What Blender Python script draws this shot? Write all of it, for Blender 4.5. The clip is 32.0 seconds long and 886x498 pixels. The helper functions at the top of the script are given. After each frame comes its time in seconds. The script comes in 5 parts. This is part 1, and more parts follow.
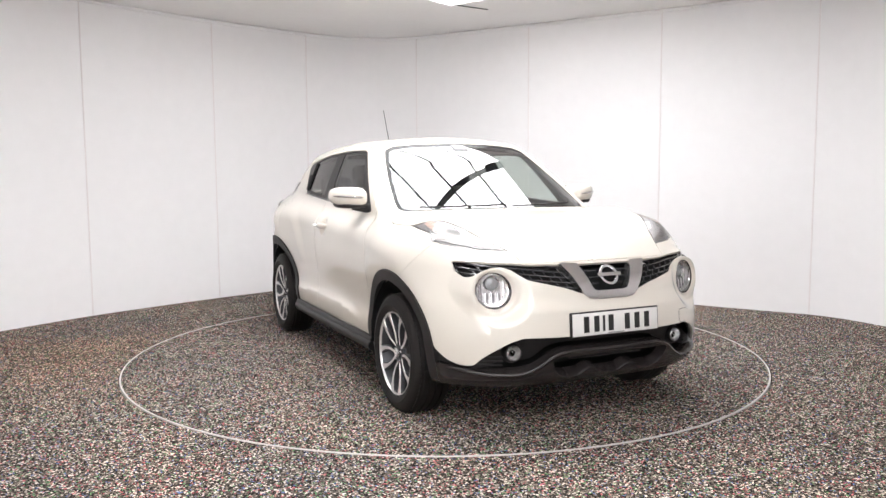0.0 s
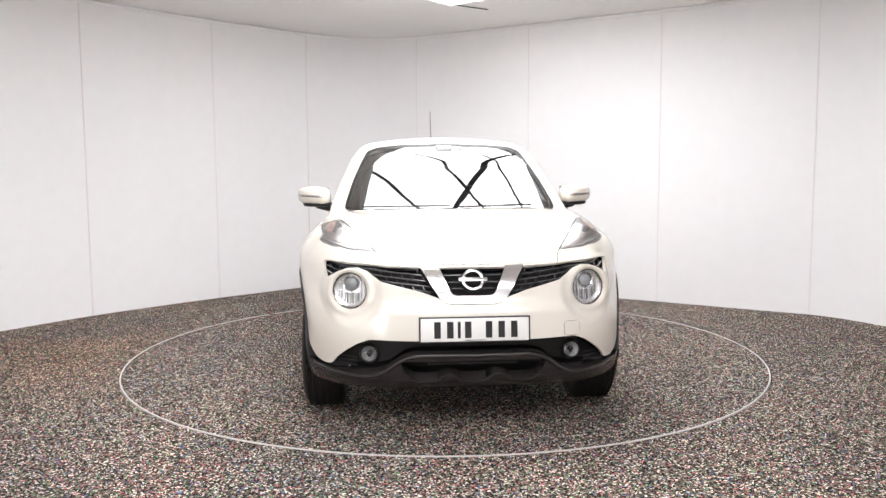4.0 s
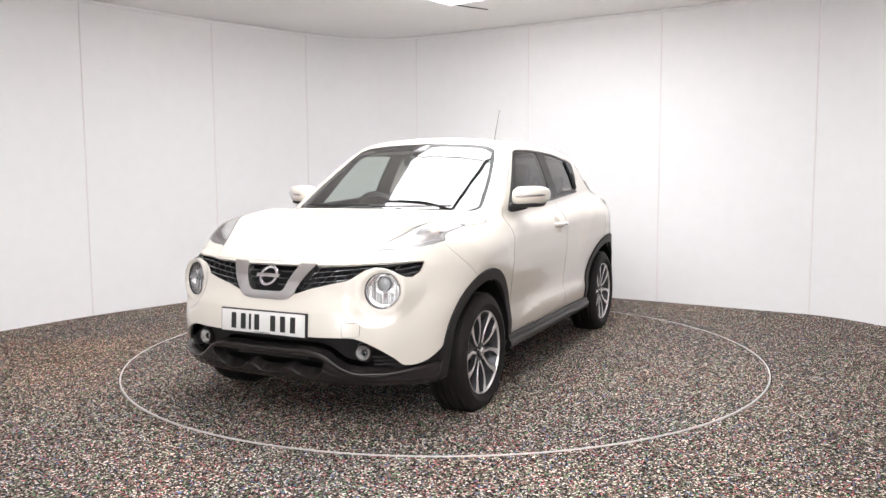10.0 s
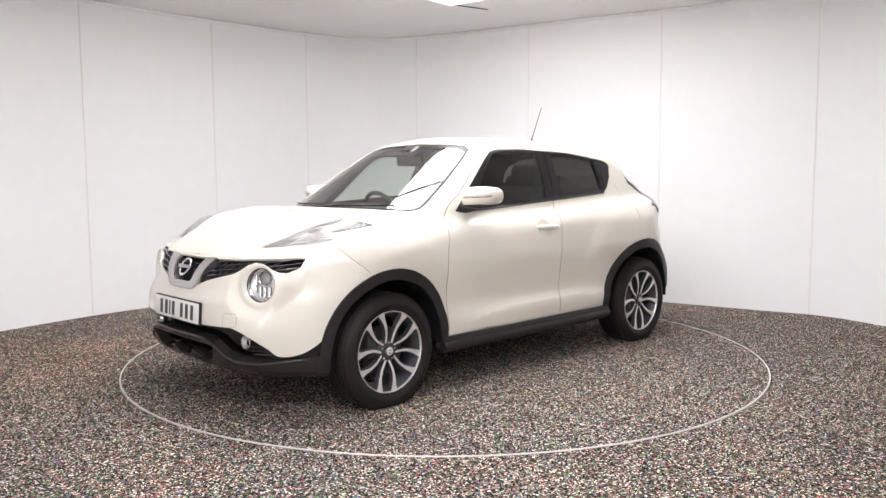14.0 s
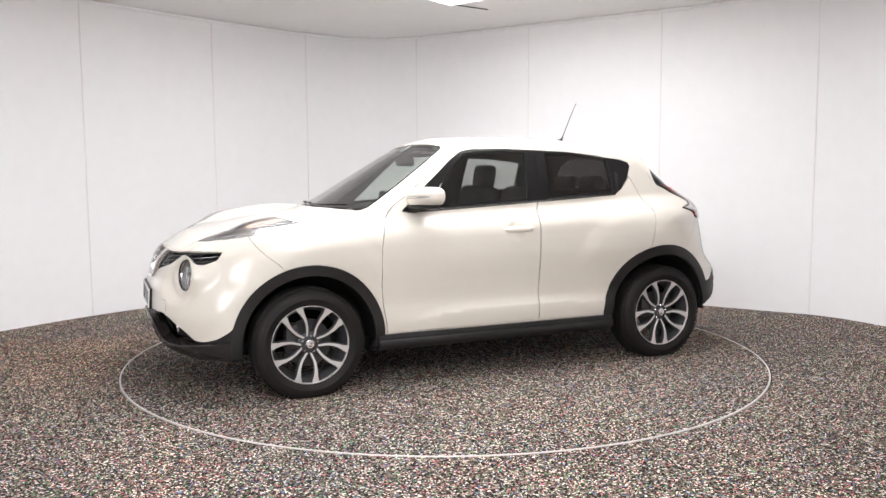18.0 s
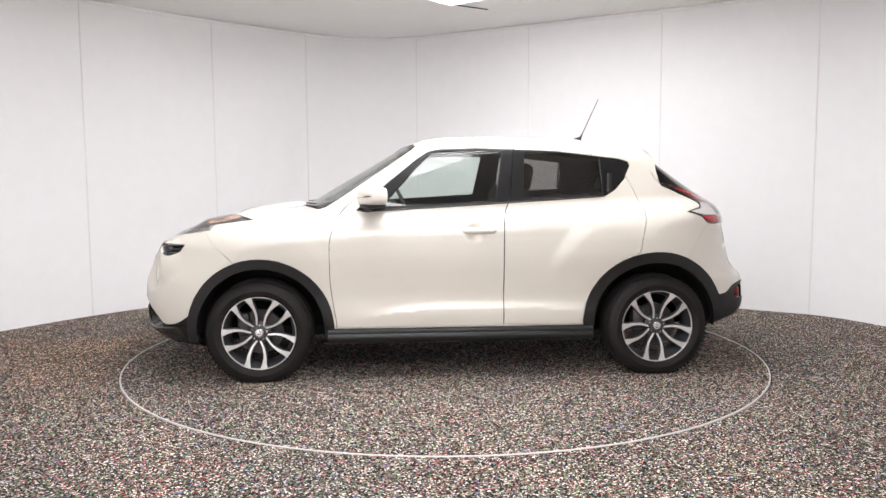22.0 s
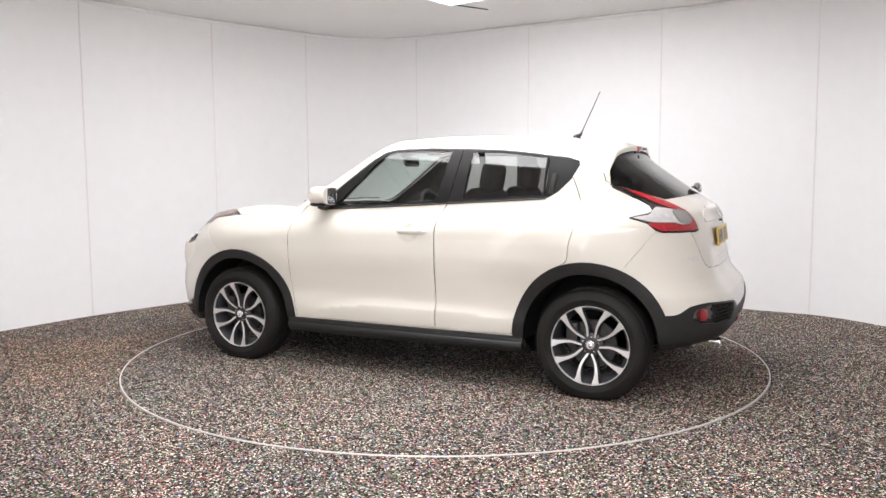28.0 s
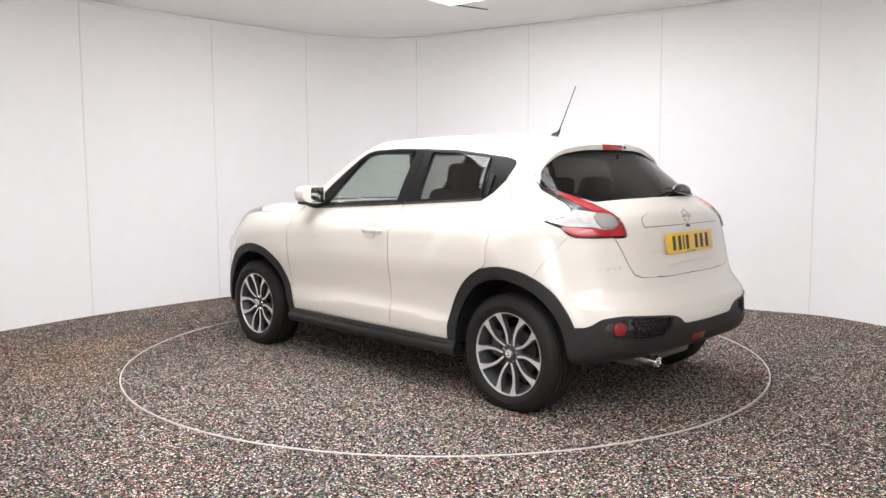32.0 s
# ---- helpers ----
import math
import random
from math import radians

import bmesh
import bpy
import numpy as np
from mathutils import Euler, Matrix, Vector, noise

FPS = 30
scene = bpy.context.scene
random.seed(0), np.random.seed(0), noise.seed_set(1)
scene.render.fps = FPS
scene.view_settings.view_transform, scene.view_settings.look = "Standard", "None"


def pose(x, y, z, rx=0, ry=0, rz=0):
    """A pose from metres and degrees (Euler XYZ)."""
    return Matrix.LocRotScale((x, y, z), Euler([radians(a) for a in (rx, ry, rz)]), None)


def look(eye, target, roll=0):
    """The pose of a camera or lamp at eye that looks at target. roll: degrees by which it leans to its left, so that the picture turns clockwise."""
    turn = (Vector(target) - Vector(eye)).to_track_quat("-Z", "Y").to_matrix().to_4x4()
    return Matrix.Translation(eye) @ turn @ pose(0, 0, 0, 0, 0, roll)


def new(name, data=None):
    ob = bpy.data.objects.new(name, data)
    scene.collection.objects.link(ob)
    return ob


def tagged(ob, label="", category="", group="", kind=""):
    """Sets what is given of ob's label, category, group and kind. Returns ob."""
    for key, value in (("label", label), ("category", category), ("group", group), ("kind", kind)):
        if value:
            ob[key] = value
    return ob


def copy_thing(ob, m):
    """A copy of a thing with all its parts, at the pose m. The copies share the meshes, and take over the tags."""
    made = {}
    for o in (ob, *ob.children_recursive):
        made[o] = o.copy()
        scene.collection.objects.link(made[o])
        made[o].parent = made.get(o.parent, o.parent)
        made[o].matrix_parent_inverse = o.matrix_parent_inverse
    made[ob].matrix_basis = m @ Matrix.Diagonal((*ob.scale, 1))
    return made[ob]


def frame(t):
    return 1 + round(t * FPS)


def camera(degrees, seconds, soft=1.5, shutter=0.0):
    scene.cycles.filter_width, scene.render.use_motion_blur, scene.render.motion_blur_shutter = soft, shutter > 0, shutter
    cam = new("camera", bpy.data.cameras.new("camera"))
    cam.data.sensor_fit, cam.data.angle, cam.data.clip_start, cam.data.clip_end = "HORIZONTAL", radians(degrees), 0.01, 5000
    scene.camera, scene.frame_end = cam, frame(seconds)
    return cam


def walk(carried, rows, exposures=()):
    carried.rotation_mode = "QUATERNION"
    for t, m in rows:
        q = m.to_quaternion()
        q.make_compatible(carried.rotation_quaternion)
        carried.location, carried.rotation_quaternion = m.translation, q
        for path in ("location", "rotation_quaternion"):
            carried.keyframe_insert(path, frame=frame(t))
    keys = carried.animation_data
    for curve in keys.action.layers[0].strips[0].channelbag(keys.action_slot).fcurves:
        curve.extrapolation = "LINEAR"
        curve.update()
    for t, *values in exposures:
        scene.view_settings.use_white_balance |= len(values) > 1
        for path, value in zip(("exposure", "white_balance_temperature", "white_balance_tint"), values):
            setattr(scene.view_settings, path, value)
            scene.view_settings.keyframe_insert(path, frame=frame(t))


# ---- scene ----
# ---------------------------------------------------------------- camera
cam = camera(58.17, 32.0, soft=1.5)
EYE = Vector((0.0, -5.797, 1.3016))
VIEW = look(EYE, EYE + Vector((-0.00147, 0.99549, -0.09486)), -0.323)
walk(cam, [(0.0, VIEW), (32.0, VIEW)], exposures=[(0.0, 0.0), (32.0, 0.0)])

# ---------------------------------------------------------------- light
CEIL = 2.88
LIGHT_POWER = 8.2
world = bpy.data.worlds.new("world")
world.use_nodes = True
world.node_tree.nodes["Background"].inputs[0].default_value = (0.8, 0.85, 1.0, 1)
world.node_tree.nodes["Background"].inputs[1].default_value = 0.05
scene.world = world


# ---------------------------------------------------------------- materials
def mat(name, color, rough=0.5, metal=0.0, coat=0.0, spec=0.5, grain=0.0, scale=40.0, bump=0.0, coat_rough=0.03):
    """A principled surface with two scales of faint variation."""
    m = bpy.data.materials.new(name)
    m.use_nodes = True
    nt = m.node_tree
    b = nt.nodes["Principled BSDF"]
    b.inputs["Base Color"].default_value = (*color, 1)
    b.inputs["Roughness"].default_value = rough
    b.inputs["Metallic"].default_value = metal
    b.inputs["Coat Weight"].default_value = coat
    b.inputs["Coat Roughness"].default_value = coat_rough
    b.inputs["Specular IOR Level"].default_value = spec
    if grain or bump:
        tc = nt.nodes.new("ShaderNodeTexCoord")
        n1 = nt.nodes.new("ShaderNodeTexNoise")
        n1.inputs["Scale"].default_value = scale
        n1.inputs["Detail"].default_value = 6
        n2 = nt.nodes.new("ShaderNodeTexNoise")
        n2.inputs["Scale"].default_value = scale * 0.06
        nt.links.new(tc.outputs["Object"], n1.inputs["Vector"])
        nt.links.new(tc.outputs["Object"], n2.inputs["Vector"])
        add = nt.nodes.new("ShaderNodeMath")
        nt.links.new(n1.outputs["Fac"], add.inputs[0])
        nt.links.new(n2.outputs["Fac"], add.inputs[1])
        if grain:
            ramp = nt.nodes.new("ShaderNodeMapRange")
            ramp.inputs["From Min"].default_value = 0.6
            ramp.inputs["From Max"].default_value = 1.4
            ramp.inputs["To Min"].default_value = 1 - grain
            ramp.inputs["To Max"].default_value = 1 + grain
            nt.links.new(add.outputs[0], ramp.inputs["Value"])
            mul = nt.nodes.new("ShaderNodeVectorMath")
            mul.operation = "SCALE"
            mul.inputs[0].default_value = color
            nt.links.new(ramp.outputs["Result"], mul.inputs["Scale"])
            nt.links.new(mul.outputs[0], b.inputs["Base Color"])
        if bump:
            bp = nt.nodes.new("ShaderNodeBump")
            bp.inputs["Strength"].default_value = bump
            bp.inputs["Distance"].default_value = 0.002
            nt.links.new(n1.outputs["Fac"], bp.inputs["Height"])
            nt.links.new(bp.outputs["Normal"], b.inputs["Normal"])
    return m


def glazing(name, tint, r0=0.06, rough=0.0, rise=5.0):
    """Thin glazing: tinted see-through with a mirror gloss that grows at grazing angles."""
    m = bpy.data.materials.new(name)
    m.use_nodes = True
    nt = m.node_tree
    nt.nodes.clear()
    out = nt.nodes.new("ShaderNodeOutputMaterial")
    tr = nt.nodes.new("ShaderNodeBsdfTransparent")
    tr.inputs["Color"].default_value = (*tint, 1)
    gl = nt.nodes.new("ShaderNodeBsdfGlossy")
    gl.inputs["Roughness"].default_value = rough
    lw = nt.nodes.new("ShaderNodeLayerWeight")
    lw.inputs["Blend"].default_value = 0.5
    power = nt.nodes.new("ShaderNodeMath")
    power.operation = "POWER"
    power.inputs[1].default_value = rise
    fac = nt.nodes.new("ShaderNodeMath")
    fac.operation = "MULTIPLY_ADD"
    fac.inputs[1].default_value = 1 - r0
    fac.inputs[2].default_value = r0
    mix = nt.nodes.new("ShaderNodeMixShader")
    nt.links.new(lw.outputs["Facing"], power.inputs[0])
    nt.links.new(power.outputs[0], fac.inputs[0])
    nt.links.new(fac.outputs[0], mix.inputs[0])
    nt.links.new(tr.outputs[0], mix.inputs[1])
    nt.links.new(gl.outputs[0], mix.inputs[2])
    nt.links.new(mix.outputs[0], out.inputs[0])
    return m


def glow(name, color, strength):
    m = bpy.data.materials.new(name)
    m.use_nodes = True
    b = m.node_tree.nodes["Principled BSDF"]
    b.inputs["Base Color"].default_value = (0.8, 0.8, 0.8, 1)
    b.inputs["Emission Color"].default_value = (*color, 1)
    b.inputs["Emission Strength"].default_value = strength
    return m


def carpet_material():
    """Short needle-felt carpet of black, grey, white and a few coloured flecks."""
    m = bpy.data.materials.new("carpet")
    m.use_nodes = True
    nt = m.node_tree
    b = nt.nodes["Principled BSDF"]
    b.inputs["Roughness"].default_value = 0.95
    b.inputs["Specular IOR Level"].default_value = 0.1
    tc = nt.nodes.new("ShaderNodeTexCoord")
    v = nt.nodes.new("ShaderNodeTexVoronoi")
    v.inputs["Scale"].default_value = 142
    nt.links.new(tc.outputs["Object"], v.inputs["Vector"])
    ramp = nt.nodes.new("ShaderNodeValToRGB")
    ramp.color_ramp.interpolation = "CONSTANT"
    stops = [(0.0, (0.007, 0.0061, 0.0056)), (0.31, (0.038, 0.0325, 0.029)), (0.52, (0.100, 0.085, 0.074)), (0.68, (0.24, 0.207, 0.175)),
             (0.82, (0.70, 0.64, 0.57)), (0.908, (0.46, 0.12, 0.14)), (0.943, (0.12, 0.30, 0.13)), (0.976, (0.11, 0.175, 0.38))]
    el = ramp.color_ramp.elements
    el[0].position, el[0].color = stops[0][0], (*stops[0][1], 1)
    el[1].position, el[1].color = stops[1][0], (*stops[1][1], 1)
    for pos, col in stops[2:]:
        e = el.new(pos)
        e.color = (*col, 1)
    sep = nt.nodes.new("ShaderNodeSeparateColor")
    nt.links.new(v.outputs["Color"], sep.inputs[0])
    nt.links.new(sep.outputs[0], ramp.inputs[0])
    n = nt.nodes.new("ShaderNodeTexNoise")
    n.inputs["Scale"].default_value = 0.9
    n.inputs["Detail"].default_value = 4
    nt.links.new(tc.outputs["Object"], n.inputs["Vector"])
    wear = nt.nodes.new("ShaderNodeValToRGB")
    wear.color_ramp.elements[0].position, wear.color_ramp.elements[0].color = 0.35, (1.10, 1.09, 1.10, 1)
    wear.color_ramp.elements[1].position, wear.color_ramp.elements[1].color = 0.68, (1.44, 1.35, 1.27, 1)
    nt.links.new(n.outputs["Fac"], wear.inputs[0])
    mul = nt.nodes.new("ShaderNodeMix")
    mul.data_type, mul.blend_type = "RGBA", "MULTIPLY"
    mul.inputs["Factor"].default_value = 1.0
    nt.links.new(ramp.outputs[0], mul.inputs[6])
    nt.links.new(wear.outputs[0], mul.inputs[7])
    # a faded brownish area beside the turntable
    at = nt.nodes.new("ShaderNodeVectorMath")
    at.operation = "DISTANCE"
    at.inputs[1].default_value = (-2.9, -0.3, 0)
    nt.links.new(tc.outputs["Object"], at.inputs[0])
    far = nt.nodes.new("ShaderNodeMapRange")
    far.inputs["From Min"].default_value, far.inputs["From Max"].default_value = 0.3, 1.7
    far.inputs["To Min"].default_value, far.inputs["To Max"].default_value = 0.75, 0.0
    nt.links.new(at.outputs["Value"], far.inputs["Value"])
    blot = nt.nodes.new("ShaderNodeMath")
    blot.operation = "MULTIPLY"
    nt.links.new(far.outputs[0], blot.inputs[0])
    nt.links.new(n.outputs["Fac"], blot.inputs[1])
    tint = nt.nodes.new("ShaderNodeMix")
    tint.data_type, tint.blend_type = "RGBA", "MULTIPLY"
    tint.inputs[7].default_value = (1.20, 0.92, 0.72, 1)
    nt.links.new(blot.outputs[0], tint.inputs["Factor"])
    nt.links.new(mul.outputs[2], tint.inputs[6])
    nt.links.new(tint.outputs[2], b.inputs["Base Color"])
    bp = nt.nodes.new("ShaderNodeBump")
    bp.inputs["Strength"].default_value = 0.6
    bp.inputs["Distance"].default_value = 0.003
    nt.links.new(sep.outputs[1], bp.inputs["Height"])
    nt.links.new(bp.outputs["Normal"], b.inputs["Normal"])
    return m


M_WALL = mat("wall_paint", (0.895, 0.885, 0.893), 0.6, spec=0.2, grain=0.02, scale=9, bump=0.03)
M_SEAM = mat("joint_strip", (0.84, 0.80, 0.80), 0.4)
M_CEIL = mat("ceiling_paint", (0.885, 0.875, 0.868), 0.8, grain=0.02, scale=20)
M_CARPET = carpet_material()
M_RING = mat("ring_trim", (0.60, 0.575, 0.56), 0.5, metal=0.2, grain=0.15, scale=30)
M_PAINT = mat("pearl_white_paint", (0.730, 0.682, 0.610), 0.32, coat=1.0, grain=0.006, scale=900)
M_BLACK = mat("black_moulded_plastic", (0.0185, 0.0168, 0.0172), 0.5, spec=0.32, grain=0.15, scale=300, bump=0.15)
M_GUARD = mat("dark_grey_plastic", (0.021, 0.0178, 0.0178), 0.27, spec=0.5, grain=0.1, scale=250, bump=0.12)
M_GLOSSBLACK = mat("gloss_black", (0.008, 0.008, 0.009), 0.12, coat=0.6)
M_PILLAR = mat("satin_black_film", (0.009, 0.0088, 0.009), 0.34, spec=0.24, grain=0.1, scale=200)
M_CHROME = mat("chrome", (0.74, 0.74, 0.76), 0.08, metal=1.0)
M_SATIN = mat("satin_silver", (0.74, 0.72, 0.72), 0.28, metal=0.8)
M_RUBBER = mat("tyre_rubber", (0.0125, 0.0106, 0.0100), 0.6, spec=0.25, grain=0.2, scale=120, bump=0.2)
M_ALLOY = mat("machined_alloy", (0.72, 0.70, 0.69), 0.36, metal=0.65, grain=0.05, scale=200)
M_ALLOYDARK = mat("dark_painted_alloy", (0.075, 0.075, 0.082), 0.4, metal=0.5)
M_STEEL = mat("brake_steel", (0.32, 0.30, 0.29), 0.45, metal=1.0, grain=0.15, scale=80)
M_DISC = mat("dark_brake_steel", (0.07, 0.066, 0.066), 0.5, metal=0.8, grain=0.2, scale=80)
M_INNER = mat("dark_lining", (0.009, 0.009, 0.0095), 0.85, spec=0.2, grain=0.1, scale=80)
M_SEAT = mat("seat_cloth", (0.014, 0.0135, 0.014), 0.85, grain=0.2, scale=300, bump=0.3)
M_HEADLINER = mat("headliner_cloth", (0.42, 0.41, 0.39), 0.9, grain=0.05, scale=300)
M_DASH = mat("dashboard_plastic", (0.026, 0.026, 0.028), 0.6, grain=0.1, scale=300, bump=0.2)
M_GLASS = glazing("window_glass", (0.86, 0.925, 0.895), 0.075)
M_SCREEN = glazing("windscreen_glass", (0.80, 0.875, 0.845), 0.15, rise=3.4)
M_PRIVACY = glazing("privacy_glass", (0.09, 0.088, 0.09), 0.035)
M_TINTED = glazing("tinted_side_glass", (0.45, 0.445, 0.435), 0.075)
M_LENS = glazing("clear_lens", (0.96, 0.96, 0.96), 0.012)
M_RED = mat("red_lens", (0.44, 0.016, 0.026), 0.2, coat=0.5, spec=0.4, grain=0.25, scale=60)
M_REDDARK = mat("red_reflector", (0.24, 0.008, 0.012), 0.35, coat=0.2, grain=0.2, scale=150)
M_AMBER = mat("amber_lens", (0.46, 0.30, 0.24), 0.28, metal=0.15, spec=0.4, grain=0.5, scale=60, bump=0.6)
M_CLEAR = mat("clear_lamp_chrome", (0.74, 0.73, 0.73), 0.16, metal=0.7, grain=0.45, scale=70, bump=1.0)
M_TAILCLEAR = mat("clear_lamp_lens", (0.78, 0.76, 0.76), 0.16, metal=0.3, coat=0.4, grain=0.3, scale=30, bump=0.8)
M_HOUSING = mat("lamp_housing_grey", (0.44, 0.43, 0.43), 0.25, metal=0.25, grain=0.5, scale=55, bump=0.6)
M_POCKET = mat("dark_lamp_chrome", (0.115, 0.110, 0.110), 0.3, metal=0.15, spec=0.5, grain=0.5, scale=50, bump=0.5)
M_FRAME = mat("satin_chrome", (0.60, 0.585, 0.585), 0.22, metal=0.95, grain=0.04, scale=60)
M_BELT = mat("belt_trim", (0.11, 0.105, 0.105), 0.22, metal=0.6)
M_FRIT = mat("black_glass_border", (0.010, 0.011, 0.011), 0.25, spec=0.2)
M_SILL = mat("sill_plastic", (0.013, 0.0125, 0.0125), 0.38, spec=0.4, grain=0.15, scale=300, bump=0.2)
M_PROJECTOR = mat("projector_glass", (0.30, 0.31, 0.32), 0.06, coat=1.0)
M_GRILLE = mat("grille_black", (0.045, 0.045, 0.050), 0.2, coat=1.0)
M_MIRROR = mat("mirror_silver", (0.85, 0.86, 0.87), 0.02, metal=1.0)
M_PLATE_W = mat("white_plate", (0.78, 0.77, 0.75), 0.35, coat=0.4)
M_PLATE_Y = mat("yellow_plate", (0.80, 0.50, 0.02), 0.35, coat=0.4)
M_INK = mat("black_ink", (0.012, 0.012, 0.012), 0.4)
M_BAR = mat("dark_bar", (0.10, 0.10, 0.11), 0.6)
M_DAY = glow("daylight", (0.95, 0.98, 1.0), 7.0)
M_LAMP = glow("lit_diffuser", (0.975, 0.972, 0.99), LIGHT_POWER)


# ---------------------------------------------------------------- mesh helpers
def link(name, me, material, parent=None, label=""):
    ob = new(name, me)
    if material is not None and not me.materials:
        me.materials.append(material)
    if parent is not None:
        ob.parent = parent
    if label:
        ob["label"] = label
    return ob


def part(name, bm, material, parent=None, label="", smooth=False, sharp=35):
    me = bpy.data.meshes.new(name)
    bm.normal_update()
    bm.to_mesh(me)
    bm.free()
    if smooth:
        me.polygons.foreach_set("use_smooth", np.ones(len(me.polygons), bool))
        me.set_sharp_from_angle(angle=radians(sharp))
    return link(name, me, material, parent, label)


def box(bm, c, size, bevel=0.0, m=None, seg=2):
    r = bmesh.ops.create_cube(bm, size=1.0)
    vs = r["verts"]
    bmesh.ops.scale(bm, vec=size, verts=vs)
    if bevel:
        es = list({e for v in vs for e in v.link_edges})
        vs = list({v for f in bmesh.ops.bevel(bm, geom=es, offset=bevel, segments=seg, affect="EDGES", profile=0.5)["faces"] for v in f.verts} | {v for v in vs if v.is_valid})
    bmesh.ops.transform(bm, matrix=Matrix.Translation(c) @ (m or Matrix()), verts=vs)
    return vs


def tube(bm, pts, r, seg=10, caps=True):
    """A round bar along pts; r is one radius or one for each point."""
    pts = [Vector(p) for p in pts]
    rs = r if isinstance(r, (list, tuple)) else [r] * len(pts)
    rings = []
    ref = None
    for i, p in enumerate(pts):
        t = (pts[min(i + 1, len(pts) - 1)] - pts[max(i - 1, 0)]).normalized()
        if ref is None:
            ref = t.orthogonal().normalized()
        ref = (ref - t * ref.dot(t)).normalized()
        o = t.cross(ref)
        rings.append([bm.verts.new(p + (ref * math.cos(a) + o * math.sin(a)) * rs[i]) for a in (2 * math.pi * k / seg for k in range(seg))])
    for a, b in zip(rings, rings[1:]):
        for k in range(seg):
            bm.faces.new((a[k], a[(k + 1) % seg], b[(k + 1) % seg], b[k]))
    if caps:
        bm.faces.new(rings[0][::-1])
        bm.faces.new(rings[-1])
    return rings


def lathe(bm, prof, seg=48, axis="y", m=None):
    """Turns (radius, height) pairs about the axis."""
    rings = []
    for r, h in prof:
        ring = []
        for k in range(seg):
            a = 2 * math.pi * k / seg
            p = Vector((r * math.cos(a), h, r * math.sin(a))) if axis == "y" else Vector((r * math.cos(a), r * math.sin(a), h)) if axis == "z" else Vector((h, r * math.cos(a), r * math.sin(a)))
            ring.append(bm.verts.new(m @ p if m else p))
        rings.append(ring)
    for a, b in zip(rings, rings[1:]):
        for k in range(seg):
            bm.faces.new((a[k], a[(k + 1) % seg], b[(k + 1) % seg], b[k]))
    return rings


def cubic(*pairs):
    """A smooth curve through (x, y) pairs, flat beyond its ends."""
    xs = np.array([p[0] for p in pairs], float)
    ys = np.array([p[1] for p in pairs], float)
    o = np.argsort(xs)
    xs, ys = xs[o], ys[o]
    h = np.diff(xs)
    s = np.diff(ys) / h
    d = np.zeros(len(xs))
    d[0], d[-1] = s[0], s[-1]
    same = s[:-1] * s[1:] > 0
    w1, w2 = 2 * h[1:] + h[:-1], h[1:] + 2 * h[:-1]
    with np.errstate(divide="ignore", invalid="ignore"):
        d[1:-1] = np.where(same, (w1 + w2) / (w1 / s[:-1] + w2 / s[1:]), 0)

    def f(q):
        q = np.clip(np.asarray(q, float), xs[0], xs[-1])
        i = np.clip(np.searchsorted(xs, q) - 1, 0, len(h) - 1)
        t = (q - xs[i]) / h[i]
        return (ys[i] * (2 * t**3 - 3 * t**2 + 1) + h[i] * d[i] * (t**3 - 2 * t**2 + t) + ys[i + 1] * (3 * t**2 - 2 * t**3) + h[i] * d[i + 1] * (t**3 - t**2))

    return f


# ---------------------------------------------------------------- the room
def wall_line():
    """The plan of the walls: gently bowed panels with a rounded far corner, closed behind the camera."""
    key = [(-4.35, -1.9), (-4.22, -0.75), (-4.02, 0.16), (-3.74, 0.76), (-3.32, 1.44), (-2.90, 1.97), (-2.44, 2.49), (-1.95, 2.98), (-1.55, 3.36),
           (-1.18, 3.60), (-0.78, 3.72), (-0.36, 3.66), (0.05, 3.46), (0.92, 2.92), (2.14, 2.155), (3.32, 1.375), (3.70, 0.79), (3.98, 0.16), (4.2, -0.75), (4.35, -1.9)]
    fine = []
    for i in range(len(key) - 1):
        p0, p1, p2, p3 = (Vector(key[max(0, min(len(key) - 1, i + k))]) for k in (-1, 0, 1, 2))
        for k in range(8):
            t = k / 8
            if 12 <= i <= 14:
                fine.append(p1.lerp(p2, t))
            else:
                fine.append(0.5 * (2 * p1 + (p2 - p0) * t + (2 * p0 - 5 * p1 + 4 * p2 - p3) * t * t + (3 * p1 - p0 - 3 * p2 + p3) * t**3))
    fine.append(Vector(key[-1]))
    return fine


